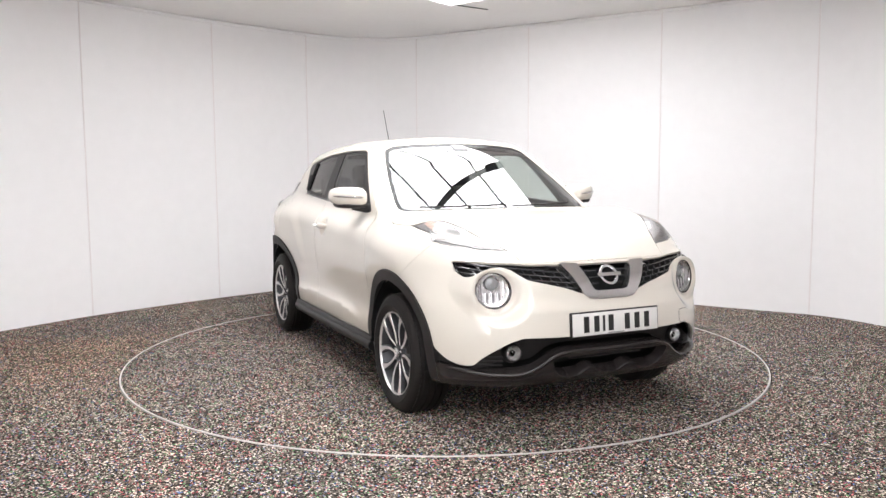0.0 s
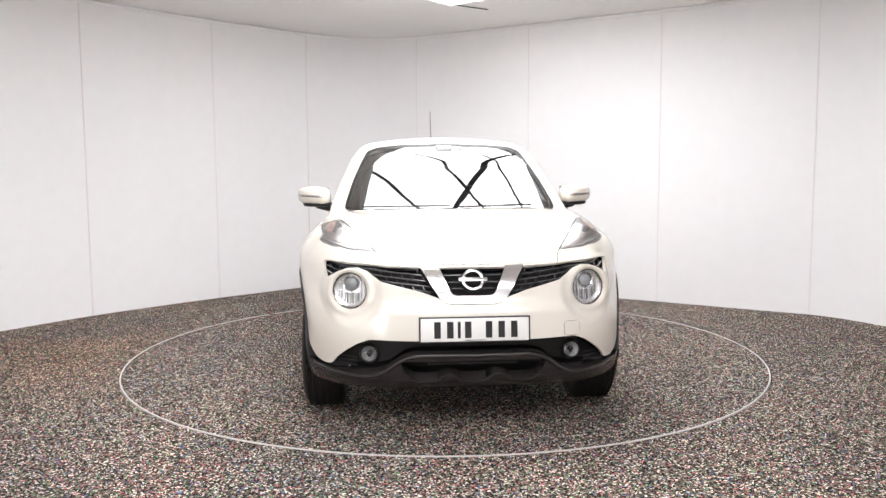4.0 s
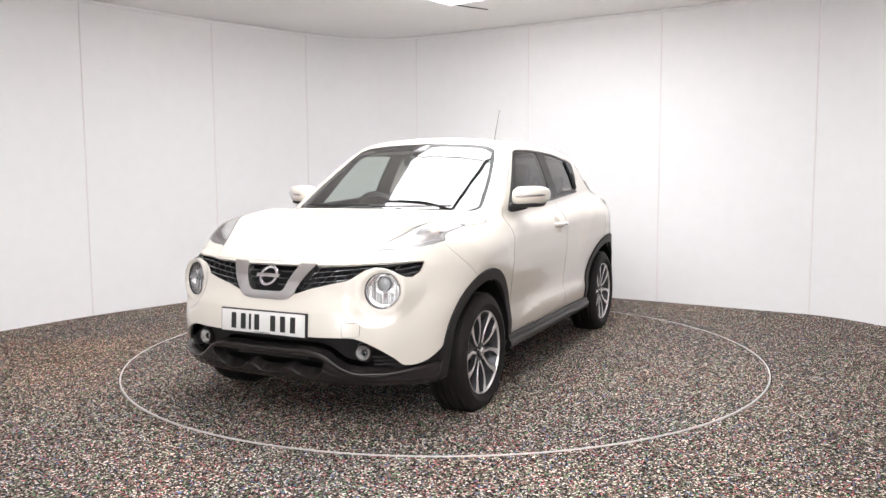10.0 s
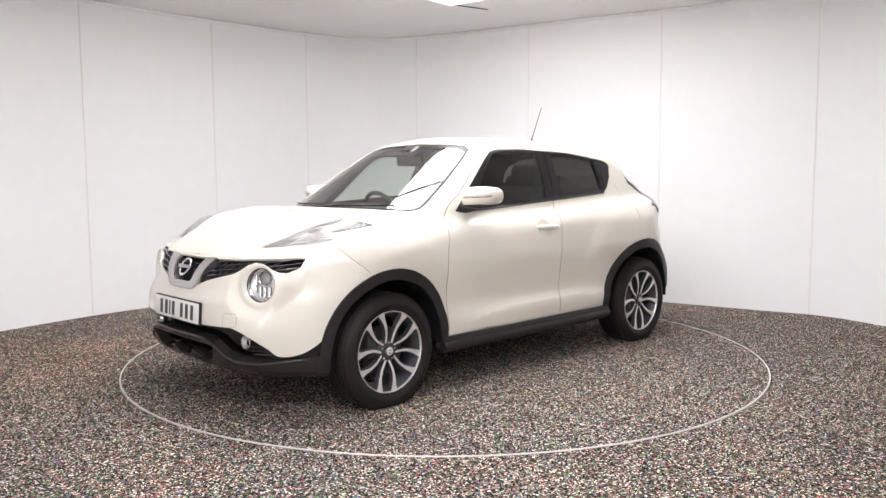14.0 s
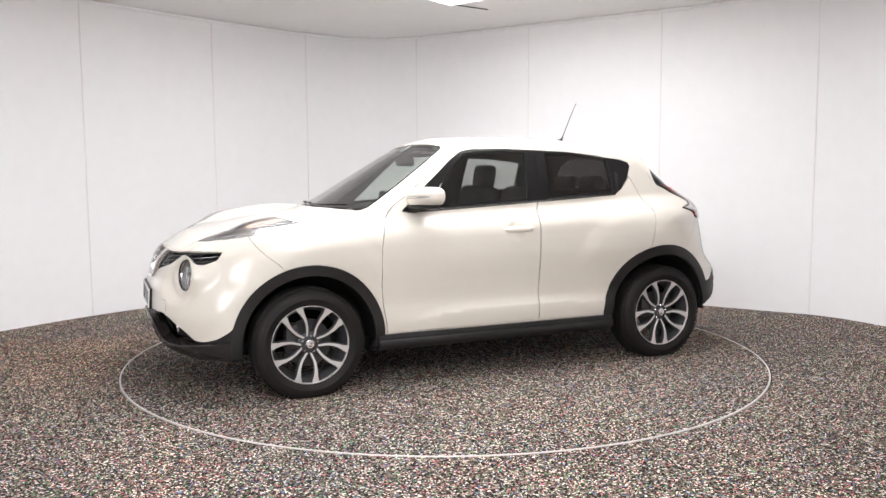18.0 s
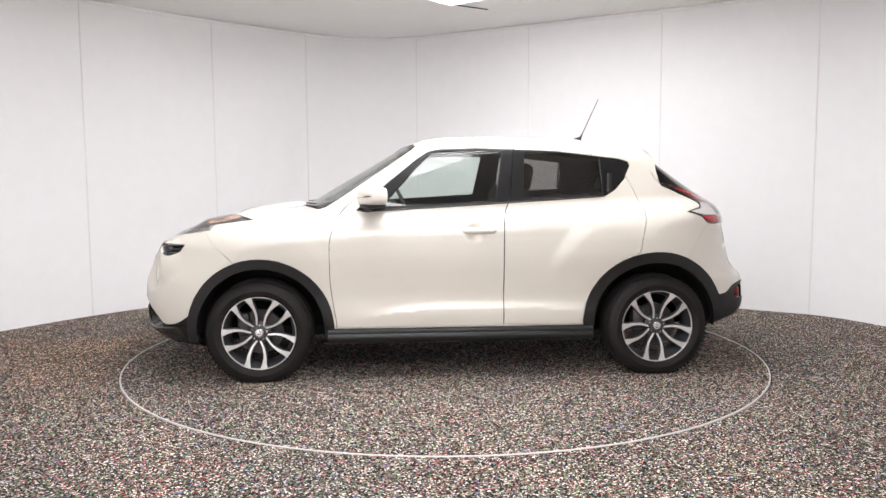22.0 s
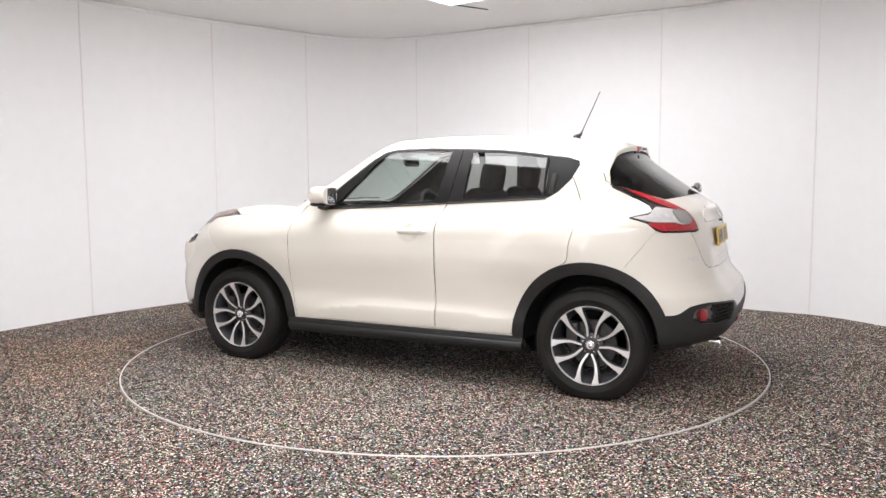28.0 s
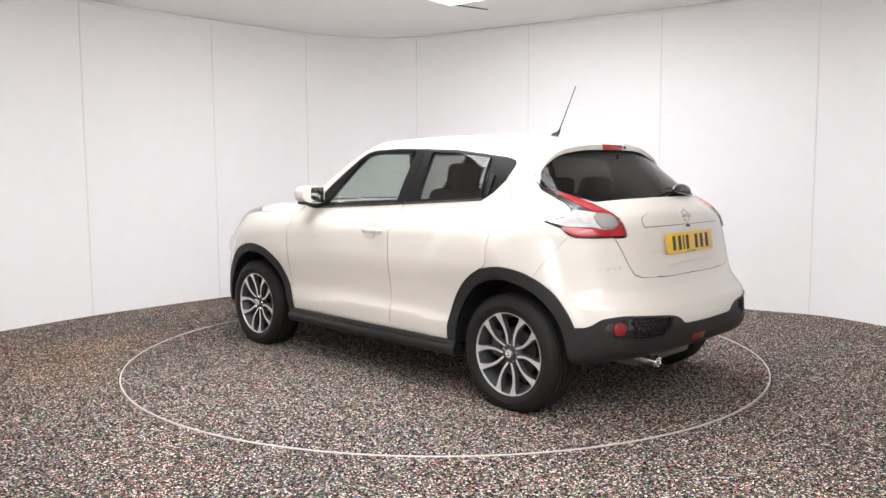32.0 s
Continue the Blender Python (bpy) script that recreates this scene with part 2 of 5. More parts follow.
def build_room():
    line = wall_line()
    loop = line + [Vector((4.35, -7.4)), Vector((-4.35, -7.4))]
    # walls, 0.12 m thick
    def wall(name, pts):
        bm = bmesh.new()
        rows = []
        n = len(pts)
        for i, p in enumerate(pts):
            t = (pts[min(i + 1, n - 1)] - pts[max(i - 1, 0)]).normalized()
            o = Vector((-t.y, t.x)) * 0.12
            rows.append([bm.verts.new((q.x, q.y, z)) for q in (p, p + o) for z in (0.0, CEIL)])
        for a, b in zip(rows, rows[1:]):
            bm.faces.new((a[0], b[0], b[1], a[1]))
            bm.faces.new((a[3], b[3], b[2], a[2]))
        ob = part(name, bm, M_WALL, smooth=True)
        return tagged(ob, "smooth white painted panel wall with thin vertical joints", "wall", kind="structure")

    cut = 10 * 8
    w1 = wall("wall_west", line[: cut + 1])
    w2 = wall("wall_north", line[cut:])
    wall("wall_east", [Vector((4.35, -1.9)), Vector((4.35, -7.4))])
    wall("wall_south", [Vector((4.35, -7.4)), Vector((-2.5, -7.4))])
    wall("wall_south_corner", [Vector((-4.0, -7.4)), Vector((-4.35, -7.4))])
    bm = bmesh.new()
    box(bm, (-3.25, -7.46, 2.54), (1.5, 0.12, 0.68))
    tagged(part("wall_lintel", bm, M_WALL), "white wall above the doorway", "wall", kind="structure")
    bm = bmesh.new()
    box(bm, (-3.25, -7.9, 1.1), (2.6, 0.02, 2.4))
    tagged(part("backdrop", bm, M_DAY), "bright daylight outside the doorway", "backdrop", kind="structure")
    wall("wall_far_west", [Vector((-4.35, -7.4)), Vector((-4.35, -1.9))])
    # joint strips between the panels
    def joint(x, owner, width=0.012, lo=0.0, hi=CEIL):
        i = min(range(len(line)), key=lambda k: abs(line[k].x - x))
        p, t = line[i], (line[i + 1] - line[i - 1]).normalized()
        o = Vector((-t.y, t.x))
        c = p - o * 0.003
        bm = bmesh.new()
        box(bm, (c.x, c.y, (lo + hi) / 2), (width, 0.008, hi - lo - 0.02), 0.003, Matrix.Rotation(math.atan2(t.y, t.x), 4, "Z"))
        part("joint_strip", bm, M_SEAM, owner)
    for x in (-3.29, -2.40, -1.53):
        joint(x, w1)
    for x in (-0.31, 0.92, 2.14, 3.32):
        joint(x, w2)
    # cornice bead where the wall meets the ceiling
    bm = bmesh.new()
    pts = []
    for i, p in enumerate(line):
        t = (line[min(i + 1, len(line) - 1)] - line[max(i - 1, 0)]).normalized()
        pts.append((p.x + t.y * 0.012, p.y - t.x * 0.012, CEIL - 0.016))
    tube(bm, pts, 0.016, 8)
    tagged(part("trim", bm, M_WALL, smooth=True), "white rounded bead along the top of the walls", "trim", kind="structure")
    # floor around the turntable
    bm = bmesh.new()
    R = 2.241
    inner = [bm.verts.new((R * math.cos(a), R * math.sin(a), 0)) for a in (2 * math.pi * k / 144 for k in range(144))]
    outer = [bm.verts.new((9 * math.cos(a), 9 * math.sin(a) - 1, 0)) for a in (2 * math.pi * k / 144 for k in range(144))]
    low = [bm.verts.new((R * math.cos(a), R * math.sin(a), -0.05)) for a in (2 * math.pi * k / 144 for k in range(144))]
    for k in range(144):
        j = (k + 1) % 144
        bm.faces.new((inner[k], outer[k], outer[j], inner[j]))
        bm.faces.new((low[k], inner[k], inner[j], low[j]))
    tagged(part("floor", bm, M_CARPET), "grey speckled fleck carpet floor around the turntable", "floor", kind="structure")
    # ceiling
    bm = bmesh.new()
    vs = [bm.verts.new((p.x * 1.02, p.y * 1.02, CEIL)) for p in loop]
    f = bm.faces.new(vs)
    r = bmesh.ops.extrude_face_region(bm, geom=[f])
    bmesh.ops.translate(bm, vec=(0, 0, 0.1), verts=[v for v in r["geom"] if isinstance(v, bmesh.types.BMVert)])
    tagged(part("ceiling", bm, M_CEIL), "plain white ceiling above the turntable", "ceiling", kind="structure")


def build_turntable():
    root = tagged(new("turntable"), "round carpeted car turntable with a thin pale metal rim", "turntable")
    bm = bmesh.new()
    lathe(bm, [(2.224, -0.04), (2.224, 0.0005), (0.001, 0.0005)], 144, "z")
    part("disc", bm, M_CARPET, root)
    bm = bmesh.new()
    lathe(bm, [(2.224, -0.04), (2.224, 0.002), (2.226, 0.003), (2.232, 0.003), (2.234, 0.002), (2.234, -0.04)], 144, "z")
    part("rim", bm, M_RING, root, "thin pale metal edge ring", smooth=True)
    return root


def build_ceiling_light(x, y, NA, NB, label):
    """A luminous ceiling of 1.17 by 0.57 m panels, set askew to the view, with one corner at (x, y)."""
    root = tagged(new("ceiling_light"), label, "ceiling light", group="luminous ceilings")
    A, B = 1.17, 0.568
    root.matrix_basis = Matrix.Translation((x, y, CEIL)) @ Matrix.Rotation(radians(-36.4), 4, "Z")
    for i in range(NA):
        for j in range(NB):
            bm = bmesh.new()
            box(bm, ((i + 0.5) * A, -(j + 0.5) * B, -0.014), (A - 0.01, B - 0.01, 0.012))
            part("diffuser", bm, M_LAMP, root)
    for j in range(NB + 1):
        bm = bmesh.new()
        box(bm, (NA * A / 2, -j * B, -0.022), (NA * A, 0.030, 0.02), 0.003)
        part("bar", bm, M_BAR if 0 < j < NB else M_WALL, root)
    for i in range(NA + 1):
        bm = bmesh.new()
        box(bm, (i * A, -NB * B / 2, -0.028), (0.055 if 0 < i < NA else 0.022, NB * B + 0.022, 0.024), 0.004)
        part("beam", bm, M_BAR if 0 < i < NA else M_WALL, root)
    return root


def build_ceiling_slot():
    bm = bmesh.new()
    d = Vector((0.29, 0.20, 0))
    box(bm, (0.285, 2.0, CEIL - 0.004), (d.length, 0.012, 0.006), 0, Matrix.Rotation(math.atan2(d.y, d.x), 4, "Z"))
    tagged(part("ceiling_slot", bm, M_INNER), "narrow dark slot in the white ceiling", "ceiling slot", kind="structure")


build_room()
TURNTABLE = build_turntable()
build_ceiling_light(0.080, 1.78, 2, 6, "luminous white ceiling of lit panels with dark bars, above the turntable")
# second panel group: added out of view to brighten the foreground and car sides
build_ceiling_light(-0.45, -3.20, 3, 4, "added unseen lit ceiling panels with dark bars, over the camera")
build_ceiling_slot()


# ---------------------------------------------------------------- the car's skin as one smooth field
HUB_X, HUB_Z, TRACK = 1.265, 0.314, 0.865
front_c = cubic((0.18, 1.74), (0.22, 1.86), (0.25, 1.96), (0.28, 2.02), (0.31, 2.045), (0.36, 2.068), (0.50, 2.092), (0.62, 2.086), (0.70, 2.055), (0.78, 2.035), (0.84, 2.010), (0.90, 1.95), (0.98, 1.86))
rear_c = cubic((0.20, 1.40), (0.26, 1.58), (0.31, 1.79), (0.36, 1.945), (0.41, 1.982), (0.50, 1.995), (0.60, 1.980), (0.65, 1.938), (0.69, 1.908), (0.74, 1.890), (0.80, 1.878), (0.92, 1.858), (1.00, 1.845), (1.06, 1.815), (1.13, 1.735),
               (1.20, 1.635), (1.29, 1.505), (1.37, 1.395), (1.42, 1.345), (1.50, 1.335))
front_n = cubic((0.30, 3.9), (0.50, 3.85), (0.65, 3.6), (0.75, 3.3), (0.86, 3.1))
rear_n = cubic((0.3, 5.2), (0.6, 4.6), (0.9, 4.1), (1.05, 3.6), (1.3, 3.0), (1.5, 2.8))
side_z = cubic((0.18, 0.79), (0.30, 0.828), (0.36, 0.842), (0.42, 0.847), (0.50, 0.845), (0.62, 0.857), (0.72, 0.8675), (0.80, 0.8715), (0.87, 0.8715), (0.95, 0.8655), (1.02, 0.848), (1.08, 0.812), (1.16, 0.77))
side_x = cubic((-2.0, -0.055), (-1.7, -0.012), (-1.30, 0.004), (-0.85, -0.012), (-0.40, -0.018), (0.30, -0.018), (0.80, -0.010), (1.25, 0.004), (1.60, -0.01), (2.1, -0.06))
bonnet = cubic((2.10, 0.80), (2.00, 0.862), (1.92, 0.908), (1.80, 0.950), (1.65, 0.985), (1.45, 1.026), (1.20, 1.060), (0.95, 1.084), (0.60, 1.086), (0.0, 1.098), (-0.5, 1.122), (-1.0, 1.152), (-1.4, 1.165), (-1.7, 1.15), (-2.0, 1.06))
roof = cubic((0.60, 1.44), (0.30, 1.528), (0.10, 1.556), (-0.20, 1.566), (-0.60, 1.556), (-0.95, 1.533), (-1.24, 1.502), (-1.45, 1.472))
screen = cubic((1.04, 1.10), (1.10, 1.00), (1.20, 0.832), (1.337, 0.602), (1.47, 0.375), (1.54, 0.235), (1.60, 0.10))
cabin = cubic((-1.9, 0.670), (-1.5, 0.700), (-1.1, 0.722), (-0.6, 0.742), (0.0, 0.750), (0.6, 0.750), (1.1, 0.742))


def smax(a, b, k):
    h = np.maximum(k - np.abs(a - b), 0) / k
    return np.maximum(a, b) + h * h * k * 0.25


def smin(a, b, k):
    return -smax(-a, -b, k)


def bell(q, c, w):
    return np.exp(-(((q - c) / w) ** 2))


def ease(q):
    q = np.clip(q, 0, 1)
    return q * q * (3 - 2 * q)


LAMP_Y = 0.596


def lamp_ring(y, z):
    """Distance from the axis of the round headlamp, which looks a little outward."""
    return np.hypot((y - LAMP_Y) * 1.06, z - 0.728)


def lamp_plane(y, z):
    return 1.926 - 0.36 * (y - LAMP_Y) - 0.10 * (z - 0.728)


swage = cubic((-0.9, 0.470), (-0.56, 0.493), (-0.27, 0.500), (0.08, 0.502), (0.33, 0.491), (0.56, 0.458), (0.8, 0.41))


def glass_line(y, z):
    """How far forward the windscreen lies: more sharply bowed towards the pillars."""
    q = (y / 0.6) ** 2
    return screen(1.3) + (screen(z) - screen(1.3)) * 1.03 - 0.102 * q - 0.037 * q * q


def screen_field(P):
    """The windscreen and the front of the roof alone, free of the bonnet below."""
    x, y, z = P[:, 0], np.abs(P[:, 1]), P[:, 2]
    return smax((x - glass_line(y, z)) * 0.55, z - (roof(x) - 0.055 * (y / 0.6) ** 2), 0.08)


def skin(P):
    """Signed field of the car's outer skin: negative inside."""
    x, y, z = P[:, 0], np.abs(P[:, 1]), P[:, 2]
    # lower body
    wide = side_z(z) + side_x(x) * np.clip((1.2 - z) / 0.3, 0.2, 1)
    wide = wide + 0.020 * bell(x, 1.22, 0.40) * bell(z, 0.92, 0.16) + 0.024 * bell(x, -1.36, 0.40) * bell(z, 0.90, 0.17)
    wide = wide - 0.008 * bell(x, 0.10, 0.55) * bell(z, 0.60, 0.13)
    wide = wide - 0.035 * np.clip((z - 0.90) / 0.12, 0, 1) * bell(x, -1.65, 0.35)
    # cups behind the door handles
    wide = wide - 0.027 * np.exp(-((((x + 0.092) / 0.052) ** 2 + ((z - 0.936) / 0.050) ** 2) ** 2))
    # swage along the door bottoms
    wide = wide + 0.015 * np.clip((swage(x) - z) / 0.056, 0, 1) ** 1.8 * ease((0.78 - x) / 0.5) * ease((x + 0.98) / 0.35)
    # crowned wings round the wheels
    rho = np.hypot((x + 1.15) / 1.2, z - 0.62)
    wide = wide + 0.018 * ease((0.515 - rho) / 0.12) * ease((z - 0.58) / 0.22)
    rho = np.hypot(x - 1.255, z - 0.50)
    wide = wide + 0.006 * ease((0.545 - rho) / 0.11) * ease((z - 0.60) / 0.2)
    s = y - wide
    q = np.clip(y / 0.94, 0, 0.9995)
    fx = 1.0 + (front_c(z) - 1.0) * np.sqrt(1 - q ** front_n(z))
    ring = lamp_ring(y, z)
    pod = lamp_plane(y, z) + 0.010 * bell(ring, 0.108, 0.020) - 0.026 * np.exp(-((ring / 0.090) ** 8))
    fx = fx + (pod - fx) * ease((0.175 - ring) / 0.065)
    f = (x - fx) * 0.8
    q = np.clip(y / 0.935, 0, 0.9995)
    rx = -1.0 - (rear_c(z) - 1.0) * np.sqrt(1 - q ** rear_n(z))
    r = (rx - x) * 0.8
    top = bonnet(x) - 0.045 * (y / 0.8) ** 2 - 0.05 * np.clip((y - 0.62) / 0.25, 0, 2) ** 2
    wing = np.clip((x - 0.85) / 0.35, 0, 1) * np.clip((1.85 - x) / 0.25, 0, 1)
    top = top + wing * (0.054 * bell(y, 0.66, 0.13) - 0.006 * bell(y, 0.46, 0.10))
    t = z - top
    low = smax(smax(s, f, 0.03), r, 0.05)
    low = smax(low, t, 0.10)
    low = smax(low, 0.19 - z, 0.06)
    # cabin
    zz = z - 1.10
    g = (y - (cabin(x) - 0.30 * zz - 0.30 * zz * zz)) * 0.95
    w = (x - glass_line(y, z)) * 0.55
    q = np.clip(y / 0.86, 0, 0.9995)
    rg = (-0.8 - (rear_c(z) - 0.030 + 0.042 * ease((z - 0.98) / 0.13) - 0.8) * np.sqrt(1 - q ** rear_n(z)) - x) * 0.6
    h = z - (roof(x) - 0.055 * (y / 0.6) ** 2)
    cab = smax(smax(g, rg, 0.06), h, 0.08)
    cab = smax(cab, w, 0.035)
    cab = smax(cab, 0.9 - z, 0.02)
    return smin(low, cab, 0.035)


def skin_normal(P, e=0.0015, field=skin):
    g = np.stack([field(P + np.eye(3)[k] * e) - field(P - np.eye(3)[k] * e) for k in range(3)], 1)
    return g / np.maximum(np.linalg.norm(g, axis=1, keepdims=True), 1e-9)


def trace_half():
    """The left half of the skin as a fine triangle net."""
    NF, NM, NR, NV = 140, 190, 90, 200
    A = np.radians(np.linspace(-90, 90, NV))
    O, D = [], []
    for b in np.radians(np.linspace(89.99, 0, NF, endpoint=False)):
        O.append(np.tile((1.10, 0, 0.72), (NV, 1)))
        D.append(np.stack([np.full(NV, np.sin(b)), np.cos(b) * np.cos(A), np.cos(b) * np.sin(A)], 1))
    for x in np.linspace(1.10, -1.10, NM):
        O.append(np.tile((x, 0, 0.72), (NV, 1)))
        D.append(np.stack([np.zeros(NV), np.cos(A), np.sin(A)], 1))
    for b in np.radians(np.linspace(0, 89.99, NR + 1)[1:]):
        O.append(np.tile((-1.10, 0, 0.72), (NV, 1)))
        D.append(np.stack([np.full(NV, -np.sin(b)), np.cos(b) * np.cos(A), np.cos(b) * np.sin(A)], 1))
    O, D = np.concatenate(O), np.concatenate(D)
    lo, hi = np.full(len(O), 0.05), np.full(len(O), 1.6)
    for _ in range(24):
        mid = (lo + hi) / 2
        inside = skin(O + D * mid[:, None]) < 0
        lo, hi = np.where(inside, mid, lo), np.where(inside, hi, mid)
    V = O + D * lo[:, None]
    V[np.abs(V[:, 1]) < 2e-4, 1] = 0
    n = len(V) // NV
    i = np.arange(n * NV).reshape(n, NV)
    a, b, c, d = i[:-1, :-1].ravel(), i[:-1, 1:].ravel(), i[1:, 1:].ravel(), i[1:, :-1].ravel()
    F = np.concatenate([np.stack([a, d, c], 1), np.stack([a, c, b], 1)])
    P = V[F]
    area = np.linalg.norm(np.cross(P[:, 1] - P[:, 0], P[:, 2] - P[:, 0]), axis=1)
    F = F[area > 1e-9]
    # outward winding
    P = V[F]
    fn = np.cross(P[:, 1] - P[:, 0], P[:, 2] - P[:, 0])
    out = (fn * skin_normal(P.mean(1))).sum(1) < 0
    F[out] = F[out][:, ::-1]
    return V, F


class Shell:
    """A triangle net whose faces carry labels and can be split along the zero line of a field."""

    def __init__(self, V, F):
        self.V, self.F = V, F
        self.L = np.zeros(len(F), int)
        self.names = ["body_side"]

    def split(self, name, field, where=None, only=None):
        if name not in self.names:
            self.names.append(name)
        k = self.names.index(name)
        V, F, L = self.V, self.F, self.L
        d = field(V)
        d = np.where(np.abs(d) < 1e-6, 1e-6, d)
        m = np.ones(len(F), bool) if where is None else where(V[F].mean(1))
        if only is not None:
            m &= np.isin(L, [self.names.index(o) for o in only])
        s = d[F] < 0
        cnt = s.sum(1)
        full = m & (cnt == 3)
        mixed = m & (cnt > 0) & (cnt < 3)
        L = L.copy()
        L[full] = k
        if mixed.any():
            f, l, sg = F[mixed], L[mixed], s[mixed]
            lone = np.where(sg.sum(1) == 1, sg.argmax(1), (~sg).argmax(1))
            r = np.arange(len(f))
            a, b, c = f[r, lone], f[r, (lone + 1) % 3], f[r, (lone + 2) % 3]
            ins = sg[r, lone]
            e = np.sort(np.concatenate([np.stack([a, b], 1), np.stack([a, c], 1)]), 1)
            u, inv = np.unique(e, axis=0, return_inverse=True)
            inv = inv.ravel()
            p, q = V[u[:, 0]], V[u[:, 1]]
            t = d[u[:, 0]] / (d[u[:, 0]] - d[u[:, 1]])
            X = p + (q - p) * t[:, None]
            for _ in range(2):
                dx = field(X)
                near = np.abs(d[u[:, 0]] - d[u[:, 1]])
                t = np.clip(t + dx / np.where(d[u[:, 0]] > 0, near, -near), 0.02, 0.98)
                X = p + (q - p) * t[:, None]
            new_i = len(V) + inv
            pa, qa = new_i[: len(f)], new_i[len(f):]
            V = np.concatenate([V, X])
            tri = np.concatenate([np.stack([a, pa, qa], 1), np.stack([pa, b, c], 1), np.stack([pa, c, qa], 1)])
            lab = np.concatenate([np.where(ins, k, l), np.where(ins, l, k), np.where(ins, l, k)])
            F = np.concatenate([F[~mixed], tri])
            L = np.concatenate([L[~mixed], lab])
        self.V, self.F, self.L = V, F, L

    def pick(self, *names):
        return np.isin(self.L, [self.names.index(n) for n in names if n in self.names])


def smooth_loop(pts, n=6, closed=True):
    pts = [np.array(p, float) for p in pts]
    m = len(pts)
    out = []
    for i in range(m if closed else m - 1):
        p0, p1, p2, p3 = (pts[(i + k) % m] if closed else pts[max(0, min(m - 1, i + k))] for k in (-1, 0, 1, 2))
        for k in range(n):
            t = k / n
            out.append(0.5 * (2 * p1 + (p2 - p0) * t + (2 * p0 - 5 * p1 + 4 * p2 - p3) * t * t + (3 * p1 - p0 - 3 * p2 + p3) * t**3))
    if not closed:
        out.append(pts[-1])
    return out


def poly(pts, ax=(0, 2), smooth=0):
    """A field that is negative inside the outline, seen along the third axis; y counts from the middle."""
    if smooth:
        pts = smooth_loop(pts, smooth)
    A = np.array(pts, float)
    B = np.roll(A, -1, 0)

    def f(P):
        Q = P.copy()
        Q[:, 1] = np.abs(Q[:, 1])
        Q = Q[:, list(ax)]
        best = np.full(len(Q), 1e9)
        odd = np.zeros(len(Q), bool)
        for a, b in zip(A, B):
            e = b - a
            w = Q - a
            t = np.clip((w @ e) / max(e @ e, 1e-12), 0, 1)
            best = np.minimum(best, ((w - t[:, None] * e) ** 2).sum(1))
            c = ((a[1] > Q[:, 1]) != (b[1] > Q[:, 1]))
            with np.errstate(divide="ignore", invalid="ignore"):
                xi = a[0] + (Q[:, 1] - a[1]) * e[0] / (e[1] if e[1] else 1e-12)
            odd ^= c & (Q[:, 0] < xi)
        return np.where(odd, -1, 1) * np.sqrt(best)

    return f


def to_mesh(name, V, F, N=None, rim=0.012, gap=0.0018, hold_mid=False):
    """Triangles to a mesh with set normals; its open edges shrink by the gap and turn inward."""
    used, inv = np.unique(F, return_inverse=True)
    F = inv.reshape(F.shape)
    V = V[used].copy()
    N = N[used]
    E = np.concatenate([F[:, [0, 1]], F[:, [1, 2]], F[:, [2, 0]]])
    key = np.sort(E, 1)
    _, idx, cnt = np.unique(key, axis=0, return_index=True, return_counts=True)
    B = E[idx[cnt == 1]]
    if hold_mid and len(B):
        B = B[~((np.abs(V[B[:, 0], 1]) < 1e-4) & (np.abs(V[B[:, 1], 1]) < 1e-4))]
    if len(B) and gap:
        cen = V[F].mean(1)
        push = np.zeros_like(V)
        edge = V[B[:, 1]] - V[B[:, 0]]
        edge /= np.maximum(np.linalg.norm(edge, axis=1, keepdims=True), 1e-9)
        inw = np.cross(N[B[:, 0]], edge)
        np.add.at(push, B[:, 0], inw)
        np.add.at(push, B[:, 1], inw)
        ln = np.linalg.norm(push, axis=1, keepdims=True)
        V = V + np.where(ln > 1e-6, push / np.maximum(ln, 1e-9) * gap, 0)
    nv = len(V)
    loopn = N[F.ravel()]
    faces = F
    if rim and len(B):
        bv, binv = np.unique(B, return_inverse=True)
        binv = binv.reshape(B.shape)
        V = np.concatenate([V, V[bv] - N[bv] * rim])
        b0, b1 = nv + binv[:, 0], nv + binv[:, 1]
        q = np.concatenate([np.stack([B[:, 1], B[:, 0], b0], 1), np.stack([B[:, 1], b0, b1], 1)])
        fn = np.cross(V[q[:, 1]] - V[q[:, 0]], V[q[:, 2]] - V[q[:, 0]])
        fn /= np.maximum(np.linalg.norm(fn, axis=1, keepdims=True), 1e-12)
        faces = np.concatenate([F, q])
        loopn = np.concatenate([loopn, np.repeat(fn, 3, 0)])
    me = bpy.data.meshes.new(name)
    me.vertices.add(len(V))
    me.vertices.foreach_set("co", V.astype(np.float32).ravel())
    me.loops.add(len(faces) * 3)
    me.loops.foreach_set("vertex_index", faces.astype(np.int32).ravel())
    me.polygons.add(len(faces))
    me.polygons.foreach_set("loop_start", np.arange(0, len(faces) * 3, 3, dtype=np.int32))
    me.update(calc_edges=True)
    me.polygons.foreach_set("use_smooth", np.ones(len(faces), bool))
    me.normals_split_custom_set(loopn.tolist())
    return me


CAR_AT = Vector((-0.0495, -0.024, 0.0))
CAR = tagged(new("car"), "pearl white crossover car with black arch trims, on a turntable", "car")
SHIFT = np.array(CAR_AT)
FLIP = np.array((1, -1, 1))


